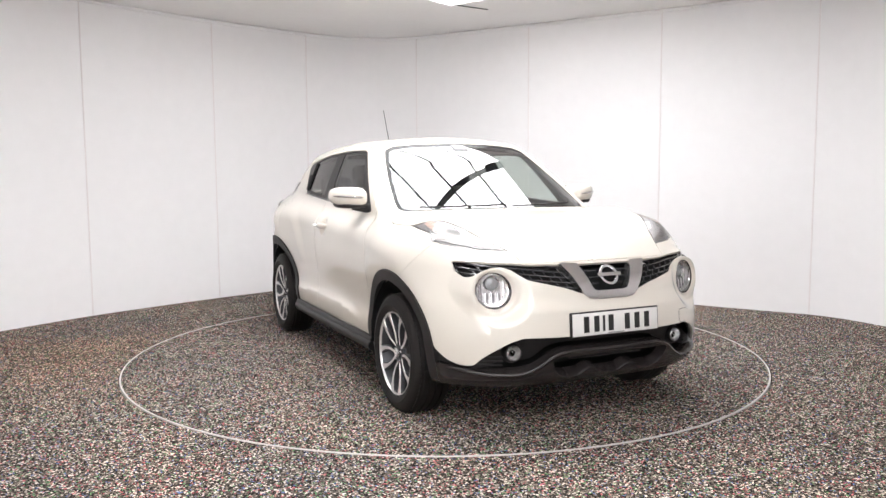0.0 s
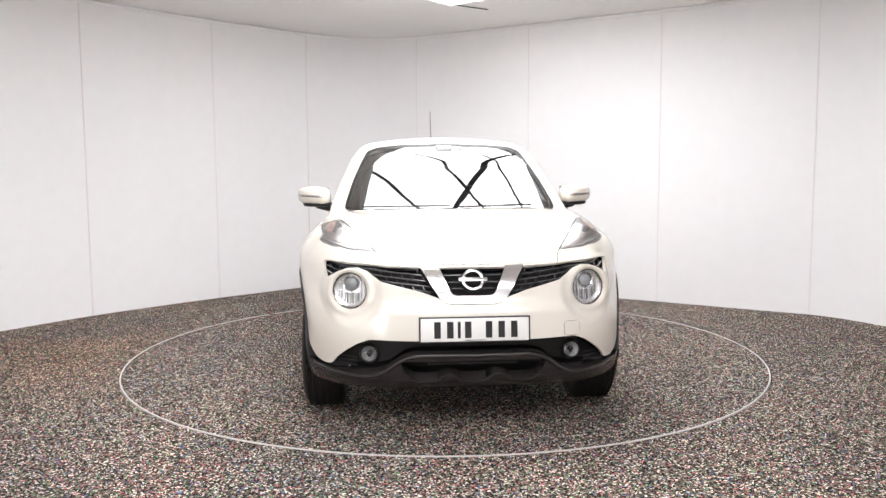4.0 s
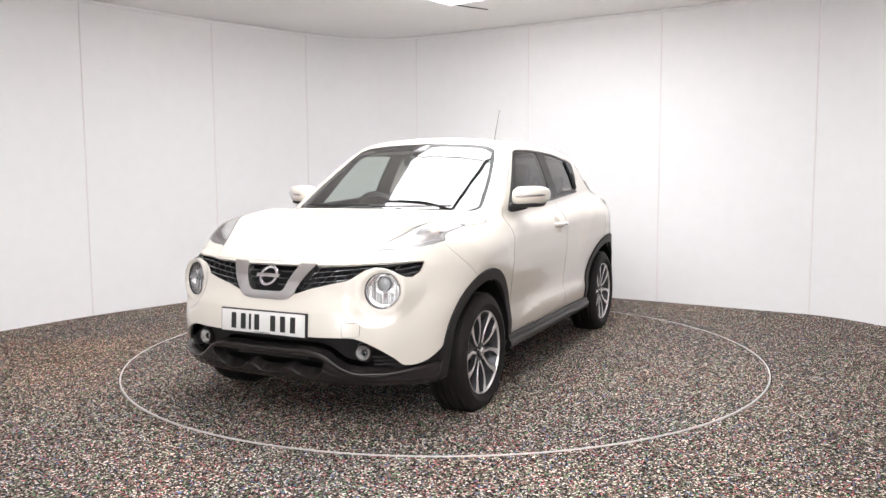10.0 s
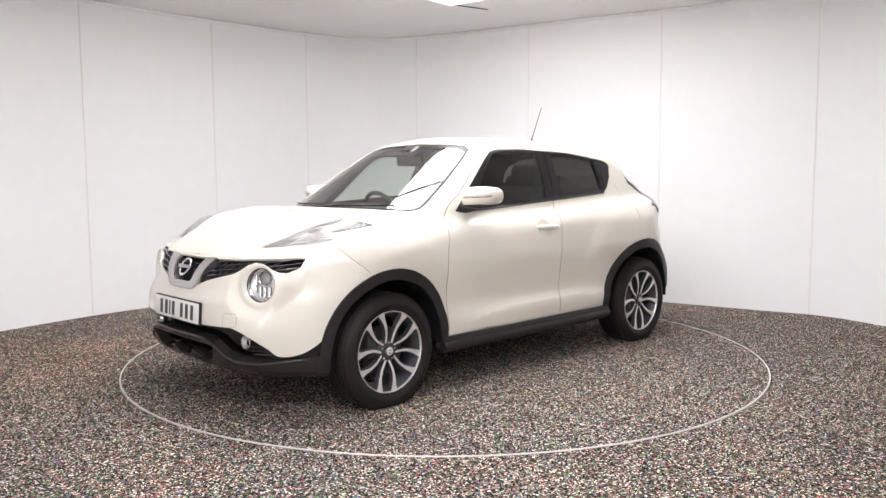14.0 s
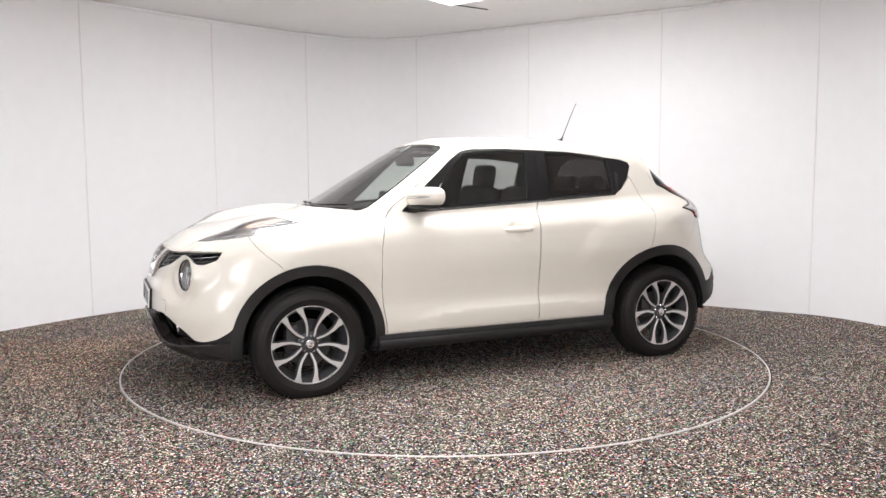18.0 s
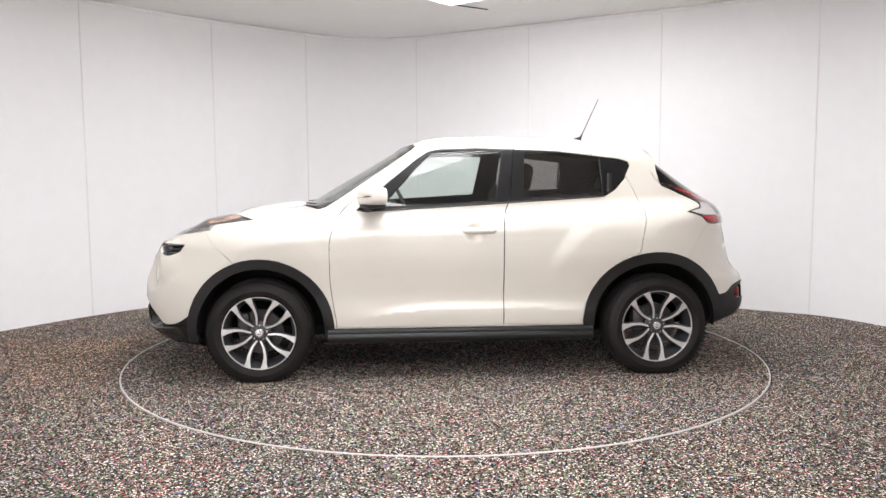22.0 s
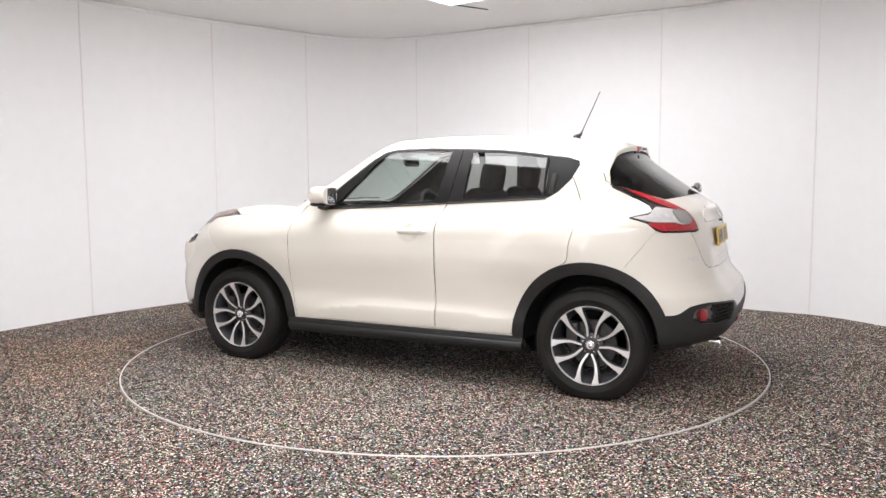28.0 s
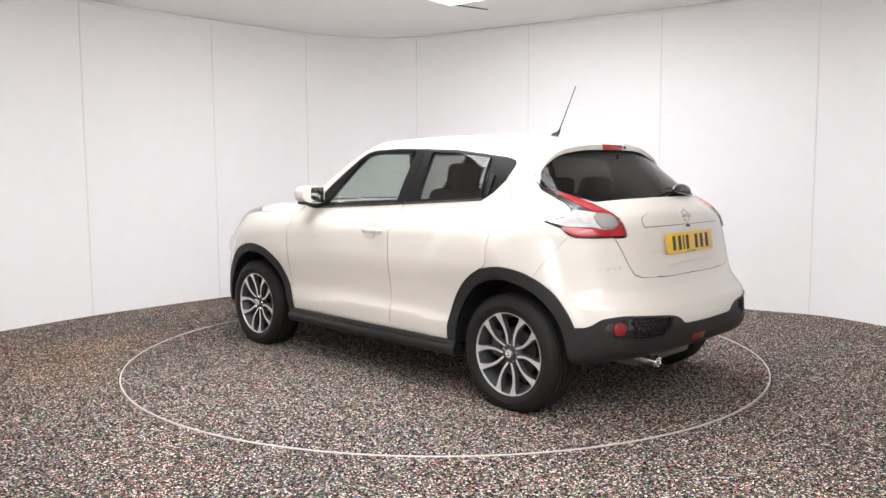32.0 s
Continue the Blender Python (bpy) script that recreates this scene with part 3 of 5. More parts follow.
def panel(sh, name, labels, material, label="", both=True, lift=0.0, rim=0.014, gap=0.0021, parent=None, field=skin):
    """The labelled pieces of the skin as part of the car: a left and a right part, or one across the middle."""
    F = sh.F[sh.pick(*labels)]
    if not len(F):
        return []
    used, inv = np.unique(F, return_inverse=True)
    V, F = sh.V[used], inv.reshape(F.shape)
    N = skin_normal(V, field=field)
    if callable(lift):
        lift = lift(V)[:, None]
    obs = []
    if both:
        for s in (1, -1):
            fl = FLIP if s < 0 else np.ones(3)
            W = (V + N * lift) * fl
            me = to_mesh(name, W + SHIFT, F[:, ::-1] if s < 0 else F, N * fl, rim, gap)
            obs.append(link(name, me, material, parent or CAR, label))
    else:
        N[V[:, 1] == 0, 1] = 0
        W = V + N * lift
        mid = V[:, 1] == 0
        mp = np.where(mid, np.arange(len(V)), len(V) + np.cumsum(~mid) - 1)
        W2 = np.concatenate([W, W[~mid] * FLIP])
        N2 = np.concatenate([N, N[~mid] * FLIP])
        F2 = np.concatenate([F, mp[F][:, ::-1]])
        me = to_mesh(name, W2 + SHIFT, F2, N2, rim, gap)
        obs.append(link(name, me, material, parent or CAR, label))
    return obs


def cut_skin():
    sh = Shell(*trace_half())
    side = lambda C: C[:, 1] > 0.45
    S = sh.split
    nose = lambda C: (C[:, 0] > 1.2) & (C[:, 2] < 0.96)
    tail = lambda C: C[:, 0] < -1.2
    # glazing and pillars
    DLO = [(0.655, 1.070), (0.60, 1.118), (0.47, 1.228), (0.275, 1.384), (0.19, 1.440), (0.11, 1.456), (-0.13, 1.461), (-0.38, 1.452), (-0.65, 1.440), (-0.92, 1.408), (-1.06, 1.392),
           (-1.125, 1.372), (-1.135, 1.345), (-1.09, 1.262), (-1.02, 1.190), (-0.955, 1.150), (-0.38, 1.117), (0.39, 1.075), (0.57, 1.063)]
    S("pillar_cover", poly(DLO), side)
    S("front_door_glass", poly([(0.505, 1.092), (0.43, 1.165), (0.265, 1.345), (0.175, 1.427), (0.105, 1.443), (-0.13, 1.448), (-0.290, 1.442), (-0.262, 1.28), (-0.235, 1.132), (0.10, 1.113)]), side, ["pillar_cover"])
    S("rear_door_glass", poly([(-0.440, 1.434), (-0.66, 1.425), (-0.93, 1.391), (-0.945, 1.30), (-0.940, 1.175), (-0.42, 1.143), (-0.428, 1.28)]), side, ["pillar_cover"])
    top = lambda C: (C[:, 0] > 0.05) & (C[:, 2] > 1.03)
    SCR = poly([(-1, 1.506), (0.0, 1.506), (0.30, 1.497), (0.46, 1.482), (0.525, 1.455), (0.565, 1.38), (0.615, 1.26), (0.655, 1.13), (0.66, 1.09), (0.62, 1.068), (0.4, 1.06), (-1, 1.05)], (1, 2))
    base = lambda P, x0: P[:, 0] - (x0 - 0.125 * (P[:, 1] / 0.6) ** 2)
    S("windscreen", lambda P: np.maximum(SCR(P), base(P, 1.05)), top)
    S("scuttle", lambda P: -base(P, 1.034), None, ["windscreen"])
    S("windscreen_border", lambda P: -0.019 - SCR(P), None, ["windscreen"])
    behind = lambda C: (C[:, 0] < -1.15) & (C[:, 2] > 1.1)
    S("rear_window", poly([(-1, 1.446), (0.20, 1.446), (0.41, 1.425), (0.545, 1.380), (0.615, 1.322), (0.654, 1.252), (0.663, 1.230), (0.63, 1.194), (0.556, 1.146), (0.39, 1.157), (0.1, 1.162), (-1, 1.162)], (1, 2)), behind)
    # wheel openings and trims
    for hx, nm in ((HUB_X, "front"), (-HUB_X, "rear")):
        cx, cz, ro = (1.255, 0.325, 0.455) if hx > 0 else (-1.25, 0.335, 0.462)
        S("arch_trim_" + nm, lambda P, cx=cx, cz=cz, ro=ro: np.hypot(P[:, 0] - cx, P[:, 2] - cz) - ro, lambda C, hx=hx: (C[:, 1] > 0.5) & ((hx > 0) | (C[:, 2] > 0.315)))
        S("hole", lambda P, cx=cx, cz=cz: np.hypot(P[:, 0] - cx, P[:, 2] - cz) - 0.395, lambda C: (C[:, 1] > 0.45))
    # sills and dark lower bumpers
    S("sill", lambda P: np.maximum(P[:, 2] - 0.328, np.abs(P[:, 0] + 0.005) - 0.90), lambda C: (C[:, 1] > 0.5), ["body_side"])
    S("underside", lambda P: P[:, 2] - 0.262, None, ["body_side", "sill", "arch_trim_front", "arch_trim_rear"])
    low_f = cubic((0.0, 0.502), (0.27, 0.502), (0.487, 0.506), (0.54, 0.491), (0.609, 0.449), (0.665, 0.400), (0.697, 0.362), (0.725, 0.358), (0.767, 0.371), (0.808, 0.414), (0.835, 0.47), (0.95, 0.50))
    S("lower_bumper", lambda P: P[:, 2] - low_f(np.abs(P[:, 1])), lambda C: C[:, 0] > 1.3, ["body_side", "underside"])
    global guard, scoop
    guard = cubic((0.0, 0.437), (0.25, 0.440), (0.339, 0.422), (0.392, 0.384), (0.446, 0.349), (0.513, 0.330), (0.609, 0.330), (0.694, 0.340), (0.783, 0.352), (0.95, 0.40))
    S("bumper_guard", lambda P: P[:, 2] - guard(np.abs(P[:, 1])), lambda C: C[:, 0] > 1.3, ["lower_bumper"])
    scoop = cubic((0.0, 0.300), (0.06, 0.304), (0.095, 0.333), (0.12, 0.340), (0.145, 0.332), (0.18, 0.304), (0.24, 0.299), (0.30, 0.312), (0.345, 0.372), (0.36, 0.45))
    S("air_intake", lambda P: np.maximum(scoop(np.abs(P[:, 1])) - P[:, 2], P[:, 2] - 0.405), lambda C: C[:, 0] > 1.3, ["bumper_guard"])
    low_r = cubic((0.0, 0.492), (0.25, 0.500), (0.31, 0.535), (0.36, 0.552), (0.56, 0.570), (0.66, 0.574), (0.74, 0.560), (0.80, 0.512), (0.86, 0.505), (0.95, 0.505))
    S("rear_lower_bumper", lambda P: P[:, 2] - low_r(np.abs(P[:, 1])), lambda C: C[:, 0] < -1.3, ["body_side", "underside"])
    S("rear_undertray", lambda P: P[:, 2] - 0.268, lambda C: C[:, 0] < -1.3, ["rear_lower_bumper"])
    S("rear_vent", poly([(0.37, 0.545), (0.56, 0.562), (0.655, 0.562), (0.735, 0.535), (0.745, 0.49), (0.70, 0.462), (0.60, 0.452), (0.46, 0.455), (0.385, 0.50)], (1, 2)), lambda C: C[:, 0] < -1.5, ["rear_lower_bumper"])
    # front lamps, grille
    GR = [(-1, 0.843), (0.157, 0.843), (0.264, 0.846), (0.414, 0.850), (0.524, 0.860), (0.636, 0.866), (0.732, 0.862), (0.730, 0.817), (0.716, 0.794), (0.700, 0.797), (0.678, 0.810), (0.650, 0.826), (0.607, 0.840), (0.557, 0.843), (0.511, 0.828),
          (0.470, 0.798), (0.444, 0.780), (0.390, 0.767), (0.256, 0.735), (0.164, 0.703), (0.135, 0.680), (0.10, 0.673), (-1, 0.673)]
    S("grille", poly(GR, (1, 2)), nose, ["body_side"])
    S("grille_frame", poly([(0.256, 0.86), (0.256, 0.842), (0.226, 0.802), (0.160, 0.697), (0.140, 0.682), (0.115, 0.670), (-1, 0.665), (-1, 0.711), (0.080, 0.712), (0.097, 0.718), (0.109, 0.731), (0.163, 0.842), (0.163, 0.86)], (1, 2)), nose, ["grille"])
    S("round_lamp", lambda P: lamp_ring(np.abs(P[:, 1]), P[:, 2]) - 0.088, nose, ["body_side"])
    HL = [(1.836, 0.466), (1.780, 0.597), (1.705, 0.688), (1.63, 0.740), (1.560, 0.770), (1.542, 0.752), (1.43, 0.762), (1.295, 0.766), (1.33, 0.745), (1.39, 0.700), (1.44, 0.655), (1.53, 0.618), (1.65, 0.560), (1.75, 0.510)]
    S("headlight", poly(HL, (0, 1)), lambda C: (C[:, 0] > 1.1) & (C[:, 2] > 0.86), ["body_side"])
    S("headlight_dark", poly([(1.652, 0.640), (1.565, 0.650), (1.475, 0.672), (1.402, 0.708), (1.31, 0.764), (1.46, 0.753), (1.567, 0.733), (1.642, 0.690)], (0, 1)), None, ["headlight"])
    TL = [(-1.314, 1.238), (-1.341, 1.229), (-1.510, 1.180), (-1.629, 1.134), (-1.740, 1.083), (-1.79, 1.055), (-1.82, 0.996), (-1.82, 0.965), (-1.715, 0.961), (-1.641, 0.964), (-1.607, 0.977), (-1.566, 1.015), (-1.519, 1.031), (-1.462, 1.047),
          (-1.514, 1.060), (-1.569, 1.073), (-1.576, 1.089), (-1.556, 1.111), (-1.488, 1.145), (-1.392, 1.189), (-1.342, 1.210)]
    corner = lambda C: (C[:, 1] > 0.30) & (C[:, 0] < -1.25)
    S("tail_light", lambda P: np.maximum(poly(TL)(P), 0.535 - P[:, 1] + 0.6 * np.clip(P[:, 2] - 1.06, 0, 1)), corner, ["body_side", "rear_window"])
    S("tail_red", poly([(-1.372, 1.220), (-1.511, 1.175), (-1.629, 1.130), (-1.73, 1.082), (-1.67, 1.089), (-1.601, 1.116), (-1.552, 1.138), (-1.485, 1.167)]), corner, ["tail_light"])
    S("tail_clear", poly([(-1.574, 1.077), (-1.587, 1.101), (-1.67, 1.087), (-1.73, 1.074), (-1.765, 1.043), (-1.775, 1.006), (-1.723, 1.006), (-1.695, 1.018), (-1.590, 1.022), (-1.487, 1.047), (-1.571, 1.062)]), corner, ["tail_light"])
    S("tail_red", poly([(-1.560, 1.020), (-1.696, 1.014), (-1.732, 1.002), (-1.79, 0.999), (-1.79, 0.972), (-1.640, 0.972), (-1.593, 0.995)]), corner, ["tail_light"])
    S("tail_red", lambda P: np.maximum(np.maximum(0.547 - P[:, 1], P[:, 1] - 0.60), np.maximum(0.974 - P[:, 2], P[:, 2] - 1.098)), corner, ["tail_light", "tail_clear"])
    S("tail_module", poly([(0.586, 1.014), (0.563, 1.030), (0.557, 1.055), (0.562, 1.074), (0.585, 1.084), (0.625, 1.084), (0.652, 1.070), (0.662, 1.040), (0.652, 1.016), (0.62, 1.010)], (1, 2), 4), corner, ["tail_light", "tail_clear", "tail_red"])
    # undertray strip below the guard lip; its near-black colour stands for the shade there
    S("undertray", lambda P: P[:, 2] - 0.250, None, ["bumper_guard"])
    # bonnet, wings, bumper, doors, tailgate
    bon = cubic((0.80, 0.60), (0.87, 0.65), (0.95, 0.722), (1.03, 0.770), (1.10, 0.788), (1.295, 0.768), (1.33, 0.747), (1.39, 0.702), (1.44, 0.657), (1.53, 0.620), (1.65, 0.562), (1.75, 0.512), (1.836, 0.466), (1.924, 0.440), (2.05, 0.42))
    S("bonnet", lambda P: np.abs(P[:, 1]) - bon(P[:, 0]), lambda C: (C[:, 2] > 0.855) & (C[:, 0] > 0.84), ["body_side"])
    ff = cubic((0.50, 1.36), (0.70, 1.37), (0.786, 1.438), (0.852, 1.517), (0.912, 1.567), (0.96, 1.59), (1.1, 1.60))
    S("front_bumper", lambda P: ff(P[:, 2]) - P[:, 0], lambda C: C[:, 0] > 1.3, ["body_side"])
    # vertical shut lines: x as curves of z
    fd = cubic((0.20, 0.79), (0.34, 0.785), (0.50, 0.808), (0.65, 0.822), (0.85, 0.822), (0.95, 0.805), (1.02, 0.775), (1.08, 0.735), (1.16, 0.635), (1.24, 0.53), (1.40, 0.335), (1.470, 0.24), (1.50, 0.15))
    S("front_wing", lambda P: fd(P[:, 2]) - P[:, 0], lambda C: (C[:, 0] > 0.3) & (C[:, 2] < 1.10), ["body_side"])
    mid = cubic((0.30, -0.273), (0.95, -0.275), (1.05, -0.29), (1.12, -0.318), (1.47, -0.372))
    rail = cubic((-1.10, 1.405), (-0.93, 1.434), (-0.65, 1.470), (-0.37, 1.484), (-0.10, 1.491), (0.10, 1.488), (0.20, 1.470), (0.315, 1.398), (0.51, 1.246), (0.63, 1.155), (0.73, 1.10))
    edge = cubic((0.30, -0.78), (0.45, -0.80), (0.60, -0.88), (0.74, -1.03), (0.80, -1.135), (0.90, -1.150), (1.04, -1.180), (1.10, -1.172), (1.22, -1.13), (1.30, -1.08), (1.36, -0.96), (1.44, -0.86))
    DOOR = lambda P: np.maximum(np.maximum(P[:, 2] - rail(P[:, 0]), 0.334 - P[:, 2]), np.maximum(P[:, 0] - fd(P[:, 2]), edge(P[:, 2]) - P[:, 0]))
    S("rear_door", DOOR, side, ["body_side"])
    S("front_door", lambda P: mid(P[:, 2]) - P[:, 0], side, ["rear_door"])
    S("front_pillar_cover", lambda P: mid(P[:, 2]) - P[:, 0], side, ["pillar_cover"])
    TG = poly([(-1, 1.458), (0.0, 1.458), (0.45, 1.43), (0.58, 1.38), (0.63, 1.32), (0.66, 1.25), (0.67, 1.16), (0.64, 1.05), (0.606, 0.965), (0.584, 0.909), (0.554, 0.821), (0.53, 0.772), (0.485, 0.752), (0.27, 0.741), (-1, 0.737)], (1, 2))
    S("tailgate", TG, tail, ["body_side"])
    rb = cubic((0.50, -1.30), (0.70, -1.40), (0.767, -1.452), (0.86, -1.524), (0.955, -1.595), (1.0, -1.62))
    S("rear_bumper", lambda P: np.maximum(P[:, 0] - rb(P[:, 2]), P[:, 2] - 0.965), tail, ["body_side"])
    return sh


SH = cut_skin()
panel(SH, "body_shell", ["body_side"], M_PAINT, "pearl white roof, pillars and rear quarters", both=False, gap=0.001)
panel(SH, "bonnet", ["bonnet"], M_PAINT, both=False, gap=0.0032)
panel(SH, "front_bumper", ["front_bumper"], M_PAINT, both=False, gap=0.0008)
panel(SH, "rear_bumper", ["rear_bumper"], M_PAINT, both=False, gap=0.0008)
panel(SH, "tailgate", ["tailgate"], M_PAINT, both=False, gap=0.0045)
panel(SH, "front_wing", ["front_wing"], M_PAINT, gap=0.0014)
FRONT_DOORS = panel(SH, "front_door", ["front_door"], M_PAINT, gap=0.0034)
REAR_DOORS = panel(SH, "rear_door", ["rear_door"], M_PAINT, gap=0.0034)
panel(SH, "rear_pillar_cover", ["pillar_cover"], M_PILLAR, "satin black window surround", lift=-0.003, gap=0.002)
panel(SH, "pillar_cover", ["front_pillar_cover"], M_PILLAR, "satin black window surround", lift=-0.003, gap=0.002)
panel(SH, "front_door_glass", ["front_door_glass"], M_GLASS, "clear side window glass", lift=-0.006, gap=0, rim=0)
panel(SH, "rear_door_glass", ["rear_door_glass"], M_TINTED, "dark privacy glass", lift=-0.006, gap=0, rim=0)
panel(SH, "windscreen", ["windscreen"], M_SCREEN, "clear windscreen glass", both=False, lift=-0.004, gap=0, rim=0, field=screen_field)
panel(SH, "windscreen_border", ["windscreen_border"], M_FRIT, "black glass border of the windscreen", both=False, lift=-0.004, gap=0, rim=0)
panel(SH, "scuttle", ["scuttle"], M_BLACK, "black plastic scuttle below the windscreen", both=False, lift=-0.008)
panel(SH, "rear_window", ["rear_window"], M_PRIVACY, "dark privacy rear window", both=False, lift=-0.004, gap=0, rim=0)
panel(SH, "front_arch_trim", ["arch_trim_front"], M_BLACK, "black plastic wheel arch trim", lift=0.010, rim=0.03, gap=0)
panel(SH, "rear_arch_trim", ["arch_trim_rear"], M_BLACK, "black plastic wheel arch trim", lift=0.010, rim=0.03, gap=0)
panel(SH, "sill", ["sill"], M_SILL, "black plastic sill moulding", lift=0.012, rim=0.03, gap=0)
panel(SH, "floor_pan", ["underside"], M_INNER, both=False, lift=-0.045, rim=0, gap=0)
panel(SH, "undertray", ["undertray"], M_INNER, both=False, lift=-0.01, rim=0, gap=0)
panel(SH, "rear_undertray", ["rear_undertray"], M_INNER, both=False, lift=-0.01, rim=0, gap=0)
panel(SH, "lower_bumper", ["lower_bumper"], M_BLACK, "black plastic lower front bumper", both=False, lift=lambda V: -0.022 - 0.075 * ease((0.70 - np.abs(V[:, 1])) / 0.12), rim=0.02, gap=0)
panel(SH, "bumper_guard", ["bumper_guard"], M_GUARD, "dark grey moulded bumper guard", both=False, lift=0.010, rim=0.06, gap=0)
panel(SH, "air_intake", ["air_intake"], M_INNER, "dark lower air intake", both=False, lift=-0.085, rim=0, gap=0)
panel(SH, "rear_lower_bumper", ["rear_lower_bumper"], M_BLACK, "black plastic lower rear bumper", both=False, lift=0.004, rim=0.02, gap=0)
panel(SH, "rear_vent", ["rear_vent"], M_GLOSSBLACK, "dark mesh vent of the rear bumper", lift=-0.014, rim=0, gap=0)
panel(SH, "grille_backing", ["grille"], M_INNER, both=False, lift=-0.045, rim=0, gap=0)
panel(SH, "grille_frame", ["grille_frame"], M_FRAME, "satin chrome V-shaped grille frame", both=False, lift=0.012, rim=0.05, gap=0)
panel(SH, "lamp_bowl", ["round_lamp"], M_CLEAR, "bright faceted headlamp reflector", lift=-0.020, rim=0, gap=0)
panel(SH, "round_lamp_lens", ["round_lamp"], M_LENS, "round clear headlamp lens", lift=-0.002, rim=0, gap=0)
panel(SH, "headlight_gasket", ["headlight", "headlight_dark"], M_PILLAR, "black gasket of the running light", lift=-0.006, rim=0.01, gap=0)
panel(SH, "headlight_housing", ["headlight"], M_HOUSING, "silver running light housing", lift=-0.003, rim=0.004, gap=0.004)
panel(SH, "indicator_housing", ["headlight_dark"], M_POCKET, "dark chrome indicator housing", lift=-0.004, rim=0.003, gap=0.002)
panel(SH, "headlight_lens", ["headlight", "headlight_dark"], M_LENS, "clear arrow-shaped running light lens", lift=0.003, rim=0.014, gap=0.004)
panel(SH, "tail_light_base", ["tail_light"], M_PILLAR, "black edge of the tail light", lift=0.004)
panel(SH, "tail_light_lens", ["tail_red"], M_RED, "red boomerang tail light lens", lift=0.007, gap=0)
panel(SH, "tail_light_module", ["tail_module"], M_CLEAR, "clear faceted reversing light", lift=0.008, gap=0.001)
panel(SH, "tail_light_clear", ["tail_clear"], M_TAILCLEAR, "clear reversing light lens", lift=0.007, gap=0)
panel(SH, "tail_light_cover", ["tail_light", "tail_red", "tail_clear", "tail_module"], M_LENS, "clear outer cover of the tail light", lift=0.013, rim=0.010, gap=0.001)
# dark lining behind the skin
solid = [n for n in SH.names if n not in ("hole", "round_lamp", "grille", "grille_frame", "air_intake", "lower_bumper", "front_door_glass", "rear_door_glass", "windscreen", "rear_window")]
panel(SH, "lining", solid, M_INNER, "dark inner lining of the cabin", both=False, lift=-0.03, rim=0, gap=0)


# ---------------------------------------------------------------- details of the car
def meet(P, way, near=0.0, far=1.4):
    """Where lines from points P along -way first meet the skin (P outside)."""
    P = np.atleast_2d(np.array(P, float))
    way = np.array(way, float)
    t = np.linspace(near, far, 57)
    v = skin((P[:, None, :] - way * t[None, :, None]).reshape(-1, 3)).reshape(len(P), -1) < 0
    k = np.maximum(v.argmax(1), 1)
    lo, hi = t[k - 1], t[k]
    for _ in range(13):
        m = (lo + hi) / 2
        ins = skin(P - way * m[:, None]) < 0
        lo, hi = np.where(ins, lo, m), np.where(ins, m, hi)
    X = P - way * hi[:, None]
    return X, skin_normal(X)


def front_at(y, z):
    X, N = meet([(2.3, y, z)], (1, 0, 0))
    return Vector(X[0]), Vector(N[0])


def rear_at(y, z):
    X, N = meet([(-2.3, y, z)], (-1, 0, 0))
    return Vector(X[0]), Vector(N[0])


def side_at(x, z, s=1):
    X, N = meet([(x, s * 1.2, z)], (0, s, 0))
    return Vector(X[0]), Vector(N[0])


def top_at(x, y):
    X, N = meet([(x, y, 1.8)], (0, 0, 1))
    return Vector(X[0]), Vector(N[0])


def frame_on(p, n, up=(0, 0, 1)):
    """A pose at p (car space) whose z follows n and whose y leans to up."""
    n = Vector(n).normalized()
    x = Vector(up).cross(n).normalized()
    y = n.cross(x)
    return Matrix.Translation(CAR_AT) @ Matrix(((x.x, y.x, n.x, p[0]), (x.y, y.y, n.y, p[1]), (x.z, y.z, n.z, p[2]), (0, 0, 0, 1)))


def car_part(name, bm, material, label="", smooth=True, sharp=35, parent=None, m=None):
    if m is not None:
        bmesh.ops.transform(bm, matrix=m, verts=bm.verts)
    return part(name, bm, material, parent or CAR, label, smooth, sharp)


